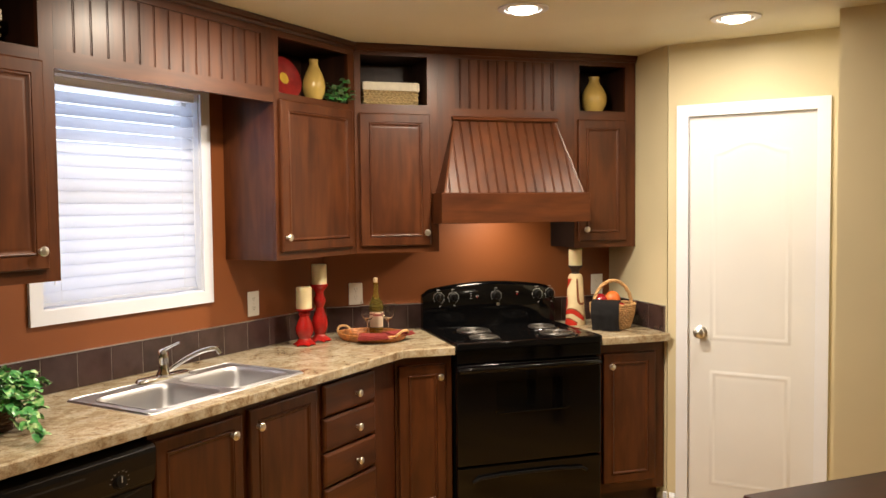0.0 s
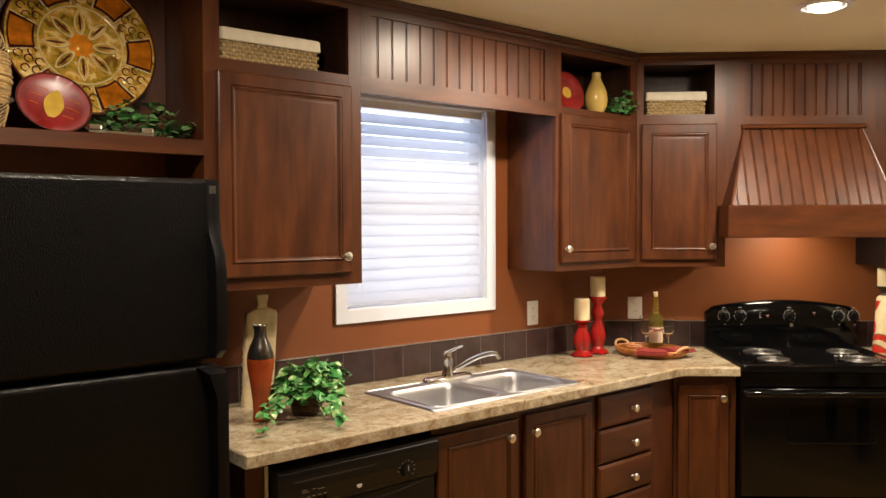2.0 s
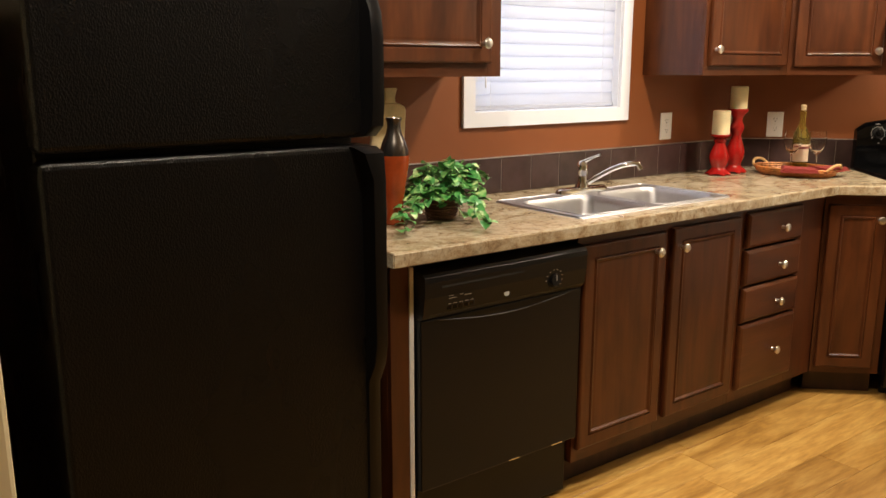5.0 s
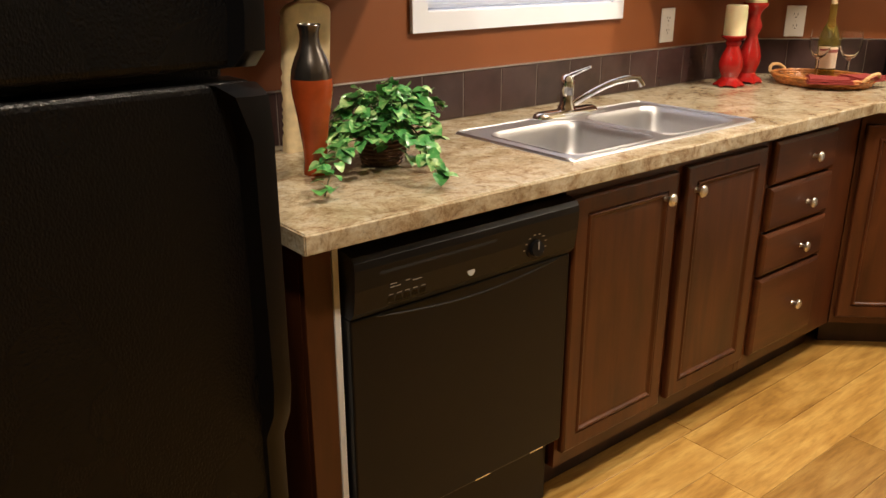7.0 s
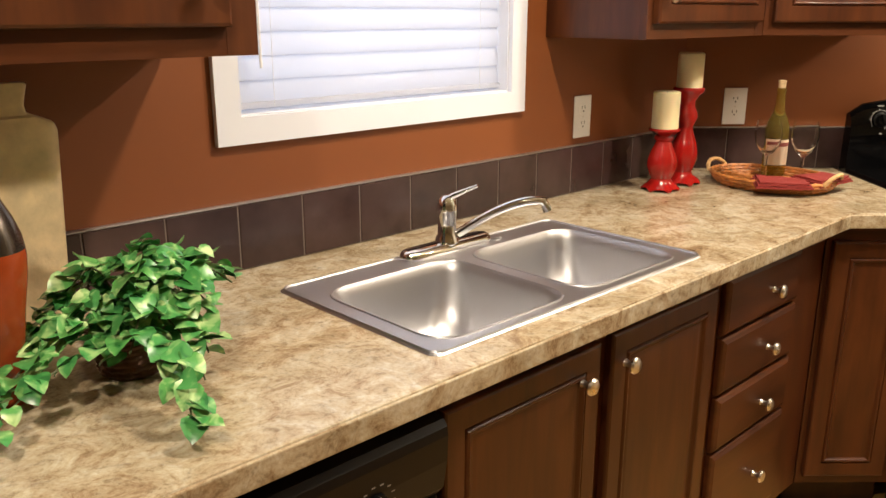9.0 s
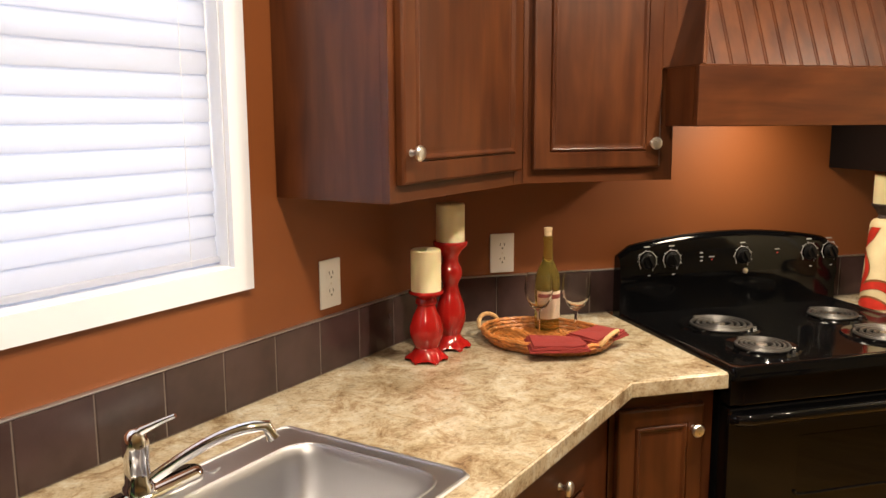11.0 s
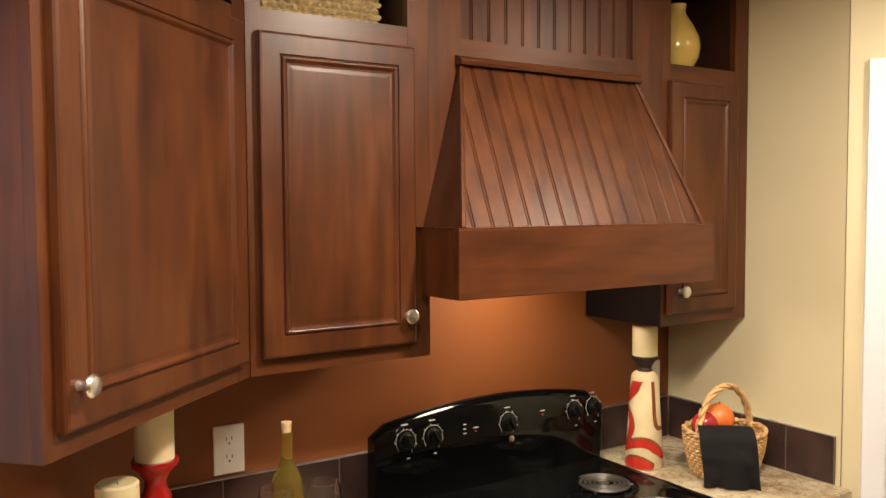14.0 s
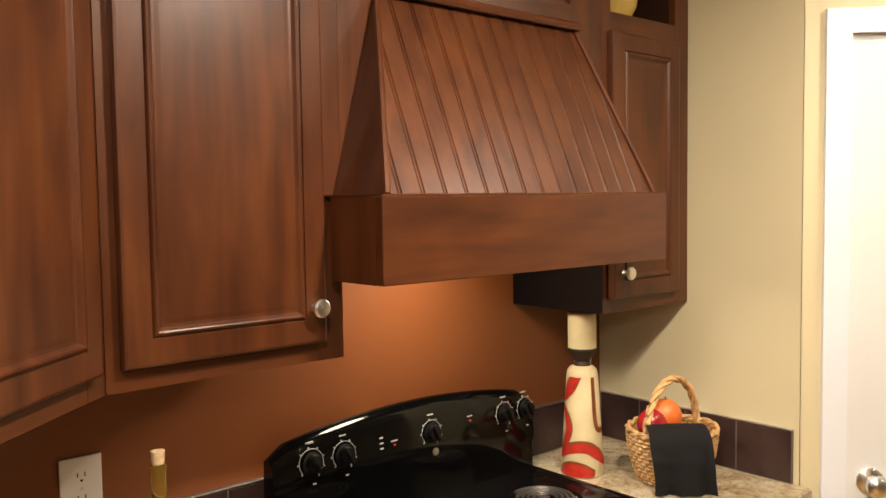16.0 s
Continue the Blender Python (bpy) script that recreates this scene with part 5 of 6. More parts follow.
def napkin(a, b, z, turn, w, d):
    t = thing("cloth_napkin", WIN, a, b, z, "folded brick red cloth napkin", "napkin", "folded napkins", turn)
    for i, (k, dz) in enumerate(((1.0, 0.0), (0.94, 0.006), (0.86, 0.012))):
        bm = B()
        n = 8
        top = [[None] * (n + 1) for _ in range(n + 1)]
        for x in range(n + 1):
            for y in range(n + 1):
                px, py = (x / n - 0.5) * w * k, (y / n - 0.5) * d * k
                pz = dz + 0.004 + 0.005 * noise.noise((px * 22 + i, py * 22, a)) + 0.006 * (x / n) * (y / n)
                top[x][y] = bm.verts.new((px, py, pz))
        for x in range(n):
            for y in range(n):
                bm.faces.new((top[x][y], top[x + 1][y], top[x + 1][y + 1], top[x][y + 1]))
        ret = bmesh.ops.extrude_face_region(bm, geom=bm.faces[:])
        for e in ret["geom"]:
            if isinstance(e, bmesh.types.BMVert):
                e.co.z -= 0.0045
        part("fold", bm, napkin_mat, t, smooth=True, local=True)


napkin(3.205, 0.420, TZ0 + 0.012, 35, 0.105, 0.150)
napkin(3.330, 0.478, TZ0 + 0.014, 80, 0.100, 0.155)


# ---- outlets ----
def outlet(fm, a, z, label):
    o = thing("wall_outlet", fm, a, 0.0, z, label, "wall outlet", "white wall outlets")
    bm = B()
    box(bm, -0.037, 0.037, 0.0005, 0.006, -0.058, 0.058, 0.0025)
    part("cover_plate", bm, white_plastic, o, local=True)
    for dz in (-0.021, 0.021):
        bm = B()
        loft(bm, [[(x, b, dz + y) for x, y in rrect(-0.0165, 0.0165, -0.0145, 0.0145, 0.009)] for b in (0.0058, 0.0072)], False, True)
        s = part("socket", bm, white_plastic, o, local=True)
        bm = B()
        for x in (-0.007, 0.006):
            box(bm, x - 0.0009, x + 0.0009, 0.0065, 0.0076, dz + 0.001, dz + 0.009)
        tube(bm, [(0, -0.0066, dz - 0.006), (0, -0.0077, dz - 0.006)], 0.0024, 8)
        part("slots", bm, slot_mat, s, local=True)
    bm = tube(B(), [(0, -0.0056, 0), (0, -0.0072, 0)], 0.003, 10)
    part("screw", bm, nickel, o, local=True)


outlet(WIN, 2.828, 1.124, "white duplex outlet beside the window")
outlet(RNG, 0.170, 1.113, "white duplex outlet behind the wine tray")
outlet(RNG, 1.586, 1.113, "white duplex outlet near the pantry wall")

# ---- vase, carved board ----
vs_ = thing("tall_vase", WIN, 1.220, 0.300, CZ1 + 0.0005, "slim rust lacquer vase with bronze neck", "vase")
prof = [(0, 0), (0.027, 0), (0.0275, 0.004), (0.025, 0.03), (0.0265, 0.06), (0.034, 0.12), (0.0425, 0.17), (0.0445, 0.195), (0.0435, 0.205)]
part("body", lathe(B(), prof, 32), vase_rust, vs_, smooth=True, local=True)
prof = [(0.0437, 0.2045), (0.0415, 0.222), (0.034, 0.245), (0.0235, 0.268), (0.0200, 0.284), (0.0205, 0.300), (0.0245, 0.312), (0.0235, 0.3135), (0.018, 0.300), (0.0, 0.29)]
part("neck", lathe(B(), prof, 32), vase_bronze, vs_, "dark bronze glazed neck", True, local=True)

brd = thing("carved_board", WIN, 1.322, 0.075, CZ1 + 0.0005, "tall pale carved wooden board leaning on the wall", "carved board")
HALF = [(0.0, 0.052), (0.20, 0.054), (0.322, 0.0555), (0.335, 0.051), (0.343, 0.036), (0.350, 0.019), (0.362, 0.0165), (0.376, 0.019), (0.392, 0.0225), (0.394, 0.020)]
lean = 0.10
bm = B()
loops = []
for k in range(111):
    z = 0.394 * k / 110
    for (za, wa), (zb, wb) in zip(HALF, HALF[1:]):
        if za <= z <= zb + 1e-9:
            half = 1.13 * wa + 1.13 * (wb - wa) * (z - za) / (zb - za)
            break
    deep = 0.015 if z < 0.346 else 0.011
    lp = []
    for q in range(48):
        t = q * math.tau / 48
        c, s = math.cos(t), math.sin(t)
        x = half * math.copysign(abs(c) ** 0.35, c)
        y = deep * math.copysign(abs(s) ** 0.5, s)
        # carved waves
        cut = 0.0036 * math.sin(z * 190 + 11 * noise.noise((x * 22, z * 14, 1))) + 0.002 * noise.noise((x * 60, z * 30, 4))
        lp.append((x, 0.006 - y - (cut if s > 0 else 0) + z * lean, z))
    loops.append(lp)
loft(bm, loops, True)
part("slab", bm, carved, brd, smooth=True, local=True)
for k in range(3):
    bm = tube(B(), [(-0.006 + 0.004 * k, -0.0235 + lean * (0.325 - 0.028 * k), 0.327 - 0.028 * k), (-0.004 + 0.004 * k, -0.018 + lean * (0.325 - 0.028 * k), 0.325 - 0.028 * k)], 0.0035, 8)
    part("stud", bm, nickel, brd, local=True)


# ---- foliage ----
def leaf_mesh(nm, size, material, lobes):
    """A bent leaf with a midrib fold; lobes widen its base as on ivy."""
    bm = B()
    outline = [(0.0, 0.0), (0.30, -0.07), (0.48 if lobes else 0.34, 0.14), (0.47 if lobes else 0.36, 0.42), (0.28, 0.74), (0.0, 0.98)]
    mid = [(0.0, 0.0), (0.0, 0.06), (0.0, 0.22), (0.0, 0.43), (0.0, 0.70), (0.0, 0.96)]

    def at_(x, y, fold):
        return (x * size, y * size, size * (0.16 * y - 0.42 * y * y + fold))
    m_ = [bm.verts.new(at_(x, y, 0.0)) for x, y in mid]
    for s in (-1, 1):
        e_ = [bm.verts.new(at_(s * x, y, 0.10 * x / 0.4)) for x, y in outline[1:-1]]
        row = [m_[0]] + e_ + [m_[-1]]
        for k in range(5):
            f = [row[k], row[k + 1], m_[k + 1], m_[k]]
            u = []
            for w_ in f:
                if w_ not in u:
                    u.append(w_)
            if len(u) > 2:
                bm.faces.new(u)
    return mesh_of(nm, bm, material, True)


def leaf_at(parent, me, p, yaw, tilt, roll, s):
    ob = new("leaf", me)
    ob.parent = parent
    ob.matrix_basis = Matrix.Translation(p) @ Euler((tilt, roll, yaw)).to_matrix().to_4x4() @ Matrix.Scale(s, 4)
    return ob


ivy_me = [leaf_mesh("leaf", size, m_, True) for size, m_ in ((0.031, leaf_dark), (0.034, leaf_light), (0.029, leaf_mid), (0.033, leaf_mid), (0.027, leaf_light))]
ivy = thing("potted_ivy", WIN, 1.382, 0.315, CZ1 + 0.0005, "green ivy trailing from a small wicker pot", "plant")
bm = B()
for i in range(7):
    r = 0.042 + 0.0022 * i
    tube(bm, [((r + 0.0015 * (-1) ** (k + i)) * math.cos(k * math.tau / 36), (r + 0.0015 * (-1) ** (k + i)) * math.sin(k * math.tau / 36), 0.006 + 0.0095 * i) for k in range(36)], 0.005, 5, True)
lathe(bm, [(0, 0.002), (0.04, 0.002), (0.052, 0.06), (0, 0.06)], 20)
part("pot", bm, simple("dark_wicker_pot", (0.10, 0.045, 0.02), 0.6, 0.6, 1.3, 60), ivy, smooth=True, local=True)
rng = random.Random(4)
# vines: (yaw in the wall's frame, reach, lift, end height)
VINES = [(-115, 0.085, 0.10, 0.045), (-85, 0.09, 0.09, 0.02), (-60, 0.10, 0.09, 0.025), (-66, 0.14, 0.12, 0.05), (-80, 0.15, 0.13, 0.02), (-97, 0.27, 0.06, 0.012), (-165, 0.20, 0.09, 0.02), (-145, 0.325, 0.05, 0.012), (-40, 0.12, 0.16, 0.09), (-15, 0.145, 0.17, 0.11), (5, 0.145, 0.17, 0.10), (25, 0.12, 0.13, 0.07), (60, 0.10, 0.15, 0.10), (100, 0.10, 0.15, 0.10),
         (140, 0.11, 0.14, 0.08), (170, 0.14, 0.11, 0.06), (200, 0.15, 0.10, 0.04), (-60, 0.11, 0.16, 0.09), (-110, 0.12, 0.15, 0.07), (-20, 0.09, 0.17, 0.11), (160, 0.08, 0.17, 0.12), (-90, 0.07, 0.18, 0.13), (45, 0.07, 0.18, 0.14), (-165, 0.12, 0.13, 0.06)]
for yaw, reach, lift, zend in VINES:
    lift *= 0.72
    yw = radians(yaw)
    pts = []
    for k in range(9):
        s = k / 8
        wob = 0.012 * math.sin(s * 7 + yaw)
        z = 0.055 + lift * math.sin(min(1, s * 1.5) * math.pi * 0.5) * (1 - s * s) + (zend - 0.055) * s * s
        pts.append((math.cos(yw) * reach * s - math.sin(yw) * wob, math.sin(yw) * reach * s + math.cos(yw) * wob, max(z, 0.008)))
    part("stem", tube(B(), pts, 0.0014, 4), stem_mat, ivy, local=True)
    n = 11 + int(reach * 60)
    for k in range(n):
        s = 0.12 + 0.88 * (k + rng.random() * 0.6) / n
        i = min(7, int(s * 8))
        f_ = s * 8 - i
        p = Vector(pts[i]).lerp(Vector(pts[i + 1]), min(f_, 1.0))
        p += Vector((rng.uniform(-0.014, 0.014), rng.uniform(-0.014, 0.014), rng.uniform(0.0, 0.014)))
        p.z = max(p.z, 0.012)
        leaf_at(ivy, rng.choice(ivy_me), p, yw - math.pi / 2 + rng.uniform(-1.3, 1.3), rng.uniform(-0.6, 0.45), rng.uniform(-0.6, 0.6), rng.uniform(0.75, 1.2))

sprig_me = [leaf_mesh("leaf", 0.029, leaf_olive, False), leaf_mesh("leaf", 0.030, leaf_olive, True), leaf_mesh("leaf", 0.029, leaf_dark, False)]


def greenery(fm, a0, a1, b, z, h, count, label, seed, depth=0.10):
    t = thing("greenery_sprig", fm, (a0 + a1) / 2, b, z, label, "plant", "green sprigs")
    g = random.Random(seed)
    half = (a1 - a0) / 2
    for k in range(5):
        x0 = half * (-0.3 + 0.15 * k)
        sgn = -1 if k < 2 else 1
        pts = [(x0, 0, 0.004), (x0 + sgn * half * 0.3, g.uniform(-0.4, 0.4) * depth, h * 0.55), (sgn * half * g.uniform(0.7, 1.0), g.uniform(-0.5, 0.5) * depth, h * g.uniform(0.15, 0.8))]
        part("stem", tube(B(), pts, 0.0013, 4), stem_mat, t, local=True)
    for k in range(count):
        x = g.uniform(-1, 1)
        top = h * (1 - 0.6 * abs(x)) * (0.75 + 0.35 * math.sin(x * 9 + seed))
        p = (x * half, g.uniform(-0.5, 0.5) * depth, 0.004 + max(0.0, g.random() * top))
        leaf_at(t, g.choice(sprig_me), p, g.uniform(0, 6.28), g.uniform(-0.2, 0.9), g.uniform(-0.6, 0.6), g.uniform(0.7, 1.25))
    return t


SHZ = 1.8165
greenery(WIN, 0.125, 0.345, 0.215, SHZ, 0.135, 190, "dusty green leafy sprig on the display shelf", 3)
greenery(WIN, 0.72, 1.025, 0.20, SHZ, 0.13, 210, "dusty green leafy sprig under the big plate", 5)
greenery(WIN, 3.07, 3.235, 0.262, 2.0685, 0.11, 130, "dusty green leafy sprig in the corner niche", 8, 0.13)

# ---- shelf display above the refrigerator ----
wv = thing("woven_vase", WIN, 0.43, 0.165, SHZ, "large raffia vase with dark braided bands", "vase")


def coil_band(bm, prof, pitch, r, braid):
    """Ropes laid round a turned shape from (radius, height) points."""
    z0, z1 = prof[0][1], prof[-1][1]
    z = z0
    while z <= z1:
        for (ra, za), (rb, zb) in zip(prof, prof[1:]):
            if za <= z <= zb:
                rad = ra + (rb - ra) * (z - za) / max(1e-6, zb - za)
        n = 48
        tube(bm, [((rad + braid * math.cos(k * math.pi * 0.5)) * math.cos(k * math.tau / n), (rad + braid * math.cos(k * math.pi * 0.5)) * math.sin(k * math.tau / n), z + braid * math.sin(k * math.pi * 0.5)) for k in range(n)], r, 5, True)
        z += pitch
    return bm


part("core", lathe(B(), [(0, 0), (0.062, 0), (0.078, 0.06), (0.090, 0.14), (0.084, 0.20), (0.062, 0.27), (0.040, 0.34), (0.034, 0.40), (0.036, 0.44), (0, 0.44)], 32), raffia, wv, smooth=True, local=True)
P_LOW = [(0.064, 0.004), (0.082, 0.074)]
P_MID = [(0.083, 0.078), (0.0925, 0.14), (0.088, 0.20), (0.082, 0.215)]
P_TOP = [(0.081, 0.219), (0.064, 0.27), (0.042, 0.34), (0.036, 0.40), (0.038, 0.438)]
bm = B()
jig = random.Random(21)
for k in range(26):
    z = 0.079 + 0.0053 * k
    for (ra, za), (rb, zb) in zip(P_MID, P_MID[1:]):
        if za <= z <= zb:
            rad = ra + (rb - ra) * (z - za) / (zb - za)
    off, tip, lag = jig.uniform(-0.0015, 0.0022), jig.uniform(-0.004, 0.004), jig.uniform(0, 6.28)
    tube(bm, [((rad + off) * math.cos(q * math.tau / 40), (rad + off) * math.sin(q * math.tau / 40), z + tip * math.sin(q * math.tau / 40 + lag)) for q in range(40)], jig.uniform(0.0024, 0.0042), 5, True)
tagged(part("raffia_band", bm, raffia, wv, "loosely wound raffia strands", True, local=True), kind="stuff")


def stitches(prof, seed):
    """Short slanting rope stitches laid in rows round a turned shape."""
    bm, g = B(), random.Random(seed)
    z, row = prof[0][1], 0
    while z < prof[-1][1]:
        for (ra, za), (rb, zb) in zip(prof, prof[1:]):
            if za <= z <= zb:
                rad = ra + (rb - ra) * (z - za) / (zb - za)
        n = max(14, int(rad * math.tau / 0.0165))
        for k in range(n):
            t = (k + 0.5 * (row % 2) + g.uniform(-0.15, 0.15)) * math.tau / n
            dt = 0.0065 / rad
            r = rad + 0.0012 + g.uniform(0, 0.0012)
            tube(bm, [(r * math.cos(t + dt * q), r * math.sin(t + dt * q), z + 0.0038 * q) for q in (-1, 0, 1)], [0.0010, 0.0020, 0.0010], 5)
        z += 0.0064
        row += 1
    return bm


for k, band in enumerate((P_LOW, P_TOP)):
    tagged(part("braided_band", coil_band(B(), band, 0.0064, 0.0036, 0.0008), braid_dark, wv, "dark braided rope band", True, local=True), kind="stuff")
    tagged(part("rope_stitch", stitches([(r + 0.0026, z) for r, z in band], 5 + k), raffia, wv, "pale twisted rope stitches", True, local=True), kind="stuff")


def petal(bm, r0, r1, w, ang, z):
    n = 8
    lo, hi = [], []
    for k in range(n + 1):
        s = k / n
        r = r0 + (r1 - r0) * s
        ww = w * math.sin(math.pi * min(1, s * 0.92 + 0.06)) ** 0.7
        lo.append((r * math.cos(ang) - ww * math.sin(ang), r * math.sin(ang) + ww * math.cos(ang)))
        hi.append((r * math.cos(ang) + ww * math.sin(ang), r * math.sin(ang) - ww * math.cos(ang)))
    ring = lo + hi[::-1]
    top = [bm.verts.new((x, y, z + 0.002)) for x, y in ring]
    bot_ = [bm.verts.new((x, y, z - 0.003)) for x, y in ring]
    bm.faces.new(top)
    for i in range(len(ring)):
        j = (i + 1) % len(ring)
        bm.faces.new((top[i], top[j], bot_[j], bot_[i]))
    return bm


R = 0.198
pl = thing("display_plate", WIN, 0.744, 0.115, SHZ + 0.072, "large amber and brown relief display plate on a stand", "plate")
pl_pose = pose(0, 0.0, 0, 78, 0, 0) @ Matrix.Translation((0, R * 1.12, 0)) @ Matrix.Scale(1.12, 4)


def plate_part(nm, bm, m, lab="", smooth=True, parent=None, mm=None):
    bmesh.ops.transform(bm, matrix=mm or pl_pose, verts=bm.verts[:])
    return part(nm, bm, m, parent or pl, lab, smooth, True)


plate_part("dish", lathe(B(), [(0, -0.012), (0.09, -0.012), (R, 0.012), (R + 0.002, 0.016), (R - 0.003, 0.018), (0.13, 0.006), (0.10, -0.002), (0, -0.003)], 56), plate_amber)
plate_part("rim_edge", tube(B(), [(R * math.cos(k * math.tau / 56), R * math.sin(k * math.tau / 56), 0.016) for k in range(56)], 0.0035, 6, True), glaze_brown)


def field(t0, half_deg, r0, r1, dz):
    """A curved field of the plate's border, a little proud of the dish."""
    bm = B()
    rows = []
    for r in (r0, (r0 + r1) / 2, r1):
        z = 0.0085 + (r - 0.128) * 0.155 + dz
        rows.append([bm.verts.new((r * math.cos(t0 + radians(half_deg * (j / 4 - 1))), r * math.sin(t0 + radians(half_deg * (j / 4 - 1))), z)) for j in range(9)])
    for p, q in zip(rows, rows[1:]):
        for j in range(8):
            bm.faces.new((p[j], p[j + 1], q[j + 1], q[j]))
    bmesh.ops.solidify(bm, geom=bm.faces[:], thickness=0.002)
    return bm


for k in range(6):
    t = radians(-4 + 60 * k)
    plate_part("border_field", field(t, 16, 0.122, 0.190, 0.0), glaze_brown)
    plate_part("orange_panel", field(t, 13.2, 0.128, 0.186, 0.0016), glaze_orange)
    for dt, r in ((20, 0.135), (20, 0.172), (27, 0.152), (34, 0.130), (34, 0.174), (40, 0.152)):
        q = t + radians(dt)
        zc = 0.0095 + (r - 0.128) * 0.155
        plate_part("scroll", tube(B(), [(r * math.cos(q) + 0.0105 * math.cos(w * 0.7), r * math.sin(q) + 0.0105 * math.sin(w * 0.7), zc) for w in range(8)], 0.0018, 4), glaze_brown)
    for dt in (-16.5, 16.5):
        q = t + radians(dt)
        plate_part("divider", tube(B(), [(0.116 * math.cos(q), 0.116 * math.sin(q), 0.006), (0.192 * math.cos(q), 0.192 * math.sin(q), 0.019)], 0.0025, 5), glaze_cream)
for k in range(8):
    plate_part("petal", petal(B(), 0.030, 0.102, 0.0145, radians(45 * k), 0.0005), glaze_cream)
    plate_part("petal_inlay", petal(B(), 0.038, 0.096, 0.0105, radians(45 * k), 0.0018), plate_amber)
    plate_part("petal_vein", petal(B(), 0.044, 0.090, 0.0035, radians(45 * k), 0.0032), glaze_brown)
plate_part("centre_boss", lathe(B(), [(0.034, -0.002), (0.028, 0.004), (0.012, 0.006), (0, 0.009)], 24), glaze_orange)
plate_part("relief_line", tube(B(), [(0.112 * math.cos(k * math.tau / 48), 0.112 * math.sin(k * math.tau / 48), 0.003) for k in range(48)], 0.0028, 5, True), glaze_cream)
st = thing("plate_stand", WIN, 0.785, 0.212, SHZ, "polished silver stand holding the big plate", "plate stand")
bm = B()
box(bm, -0.09, 0.095, -0.035, 0.075, 0.0005, 0.010, 0.002)
part("foot", bm, silver, st, local=True)
for a in (0.06, -0.09):
    part("corner_block", box(B(), a, a + 0.035, 0.055, 0.078, 0.010, 0.026, 0.003), silver, st, local=True)
bm = B()
box(bm, -0.11, -0.03, -0.110, -0.07, 0.0005, 0.050, 0.002)
box(bm, -0.11, -0.03, -0.1095, -0.13, 0.0005, 0.075, 0.002)
part("rest", bm, black_satin, st, local=True)

rp = thing("leaf_plate", WIN, 0.622, 0.232, SHZ, "small oval red plate with an ochre leaf motif", "plate")
rp_pose = pose(0, 0, 0, 72, 0, -6) @ Matrix.Translation((0, 0.090, 0)) @ Matrix.Rotation(radians(-24), 4, "Z") @ Matrix.Diagonal((1.12, 0.98, 1.0, 1.0))
plate_part("dish", lathe(B(), [(0, -0.010), (0.05, -0.010), (0.088, 0.006), (0.091, 0.010), (0.088, 0.011), (0.062, 0.001), (0, -0.002)], 44), glaze_red, parent=rp, mm=rp_pose)
plate_part("rim_edge", tube(B(), [(0.089 * math.cos(k * math.tau / 44), 0.089 * math.sin(k * math.tau / 44), 0.0105) for k in range(44)], 0.003, 6, True), glaze_brown, parent=rp, mm=rp_pose)
plate_part("leaf_motif", petal(B(), -0.045, 0.042, 0.024, radians(98), 0.0005), leaf_motif, parent=rp, mm=rp_pose)
for k, (x, y, w) in enumerate(((-0.055, 0.030, 0.03), (-0.06, 0.005, 0.028), (-0.055, -0.022, 0.024), (0.030, 0.004, 0.032), (0.028, 0.030, 0.026), (0.03, -0.024, 0.026))):
    bm = tube(B(), [(x, y, 0.0012), (x + w, y + 0.002, 0.0012)], 0.0011, 4)
    plate_part("scratched_line", bm, glaze_orange, parent=rp, mm=rp_pose)


# ---- lidded baskets and niche pieces ----
def basket_box(fm, a0, a1, b0, b1, z, h, label):
    t = thing("storage_basket", fm, (a0 + a1) / 2, (b0 + b1) / 2, z, label, "basket", "lined storage baskets")
    w, d = (a1 - a0) / 2, (b1 - b0) / 2
    bm = B()
    box(bm, -w + 0.006, w - 0.006, -d + 0.006, d - 0.006, 0.001, h * 0.8)
    rows = 7
    for i in range(rows):
        zz = 0.005 + (h * 0.68) * i / (rows - 1)
        pts = []
        peri = [(-w, -d), (w, -d), (w, d), (-w, d)]
        for (x0, y0), (x1, y1) in zip(peri, peri[1:] + peri[:1]):
            m_ = max(4, int((abs(x1 - x0) + abs(y1 - y0)) / 0.011))
            for k in range(m_):
                s = k / m_
                wave = 0.0038 * (-1) ** (k + i)
                x, y = x0 + (x1 - x0) * s, y0 + (y1 - y0) * s
                nx, ny = (0, math.copysign(1, y0)) if abs(x1 - x0) > abs(y1 - y0) else (math.copysign(1, x0), 0)
                pts.append((x + nx * wave, y + ny * wave, zz))
        tube(bm, pts, 0.0066, 5, True)
    part("weave", bm, seagrass, t, smooth=True, local=True)
    bm = B()
    lps = []
    for k, (o, zz) in enumerate(((0.011, h * 0.64), (0.0135, h * 0.68), (0.0125, h * 0.95), (0.008, h), (0.0, h - 0.002))):
        lps.append([(x, y, zz + 0.002 * noise.noise((x * 25, y * 25, k))) for x, y in rrect(-w - o, w + o, -d - o, d + o, 0.012)])
    loft(bm, lps, False, True)
    part("liner", bm, linen, t, "cream linen liner folded over the rim", True, True)


basket_box(WIN, 1.135, 1.490, 0.045, 0.225, 2.079, 0.116, "seagrass basket with a cream linen liner in the niche")
basket_box(RNG, 0.188, 0.462, 0.045, 0.215, 2.077, 0.120, "small seagrass basket with a cream linen liner")


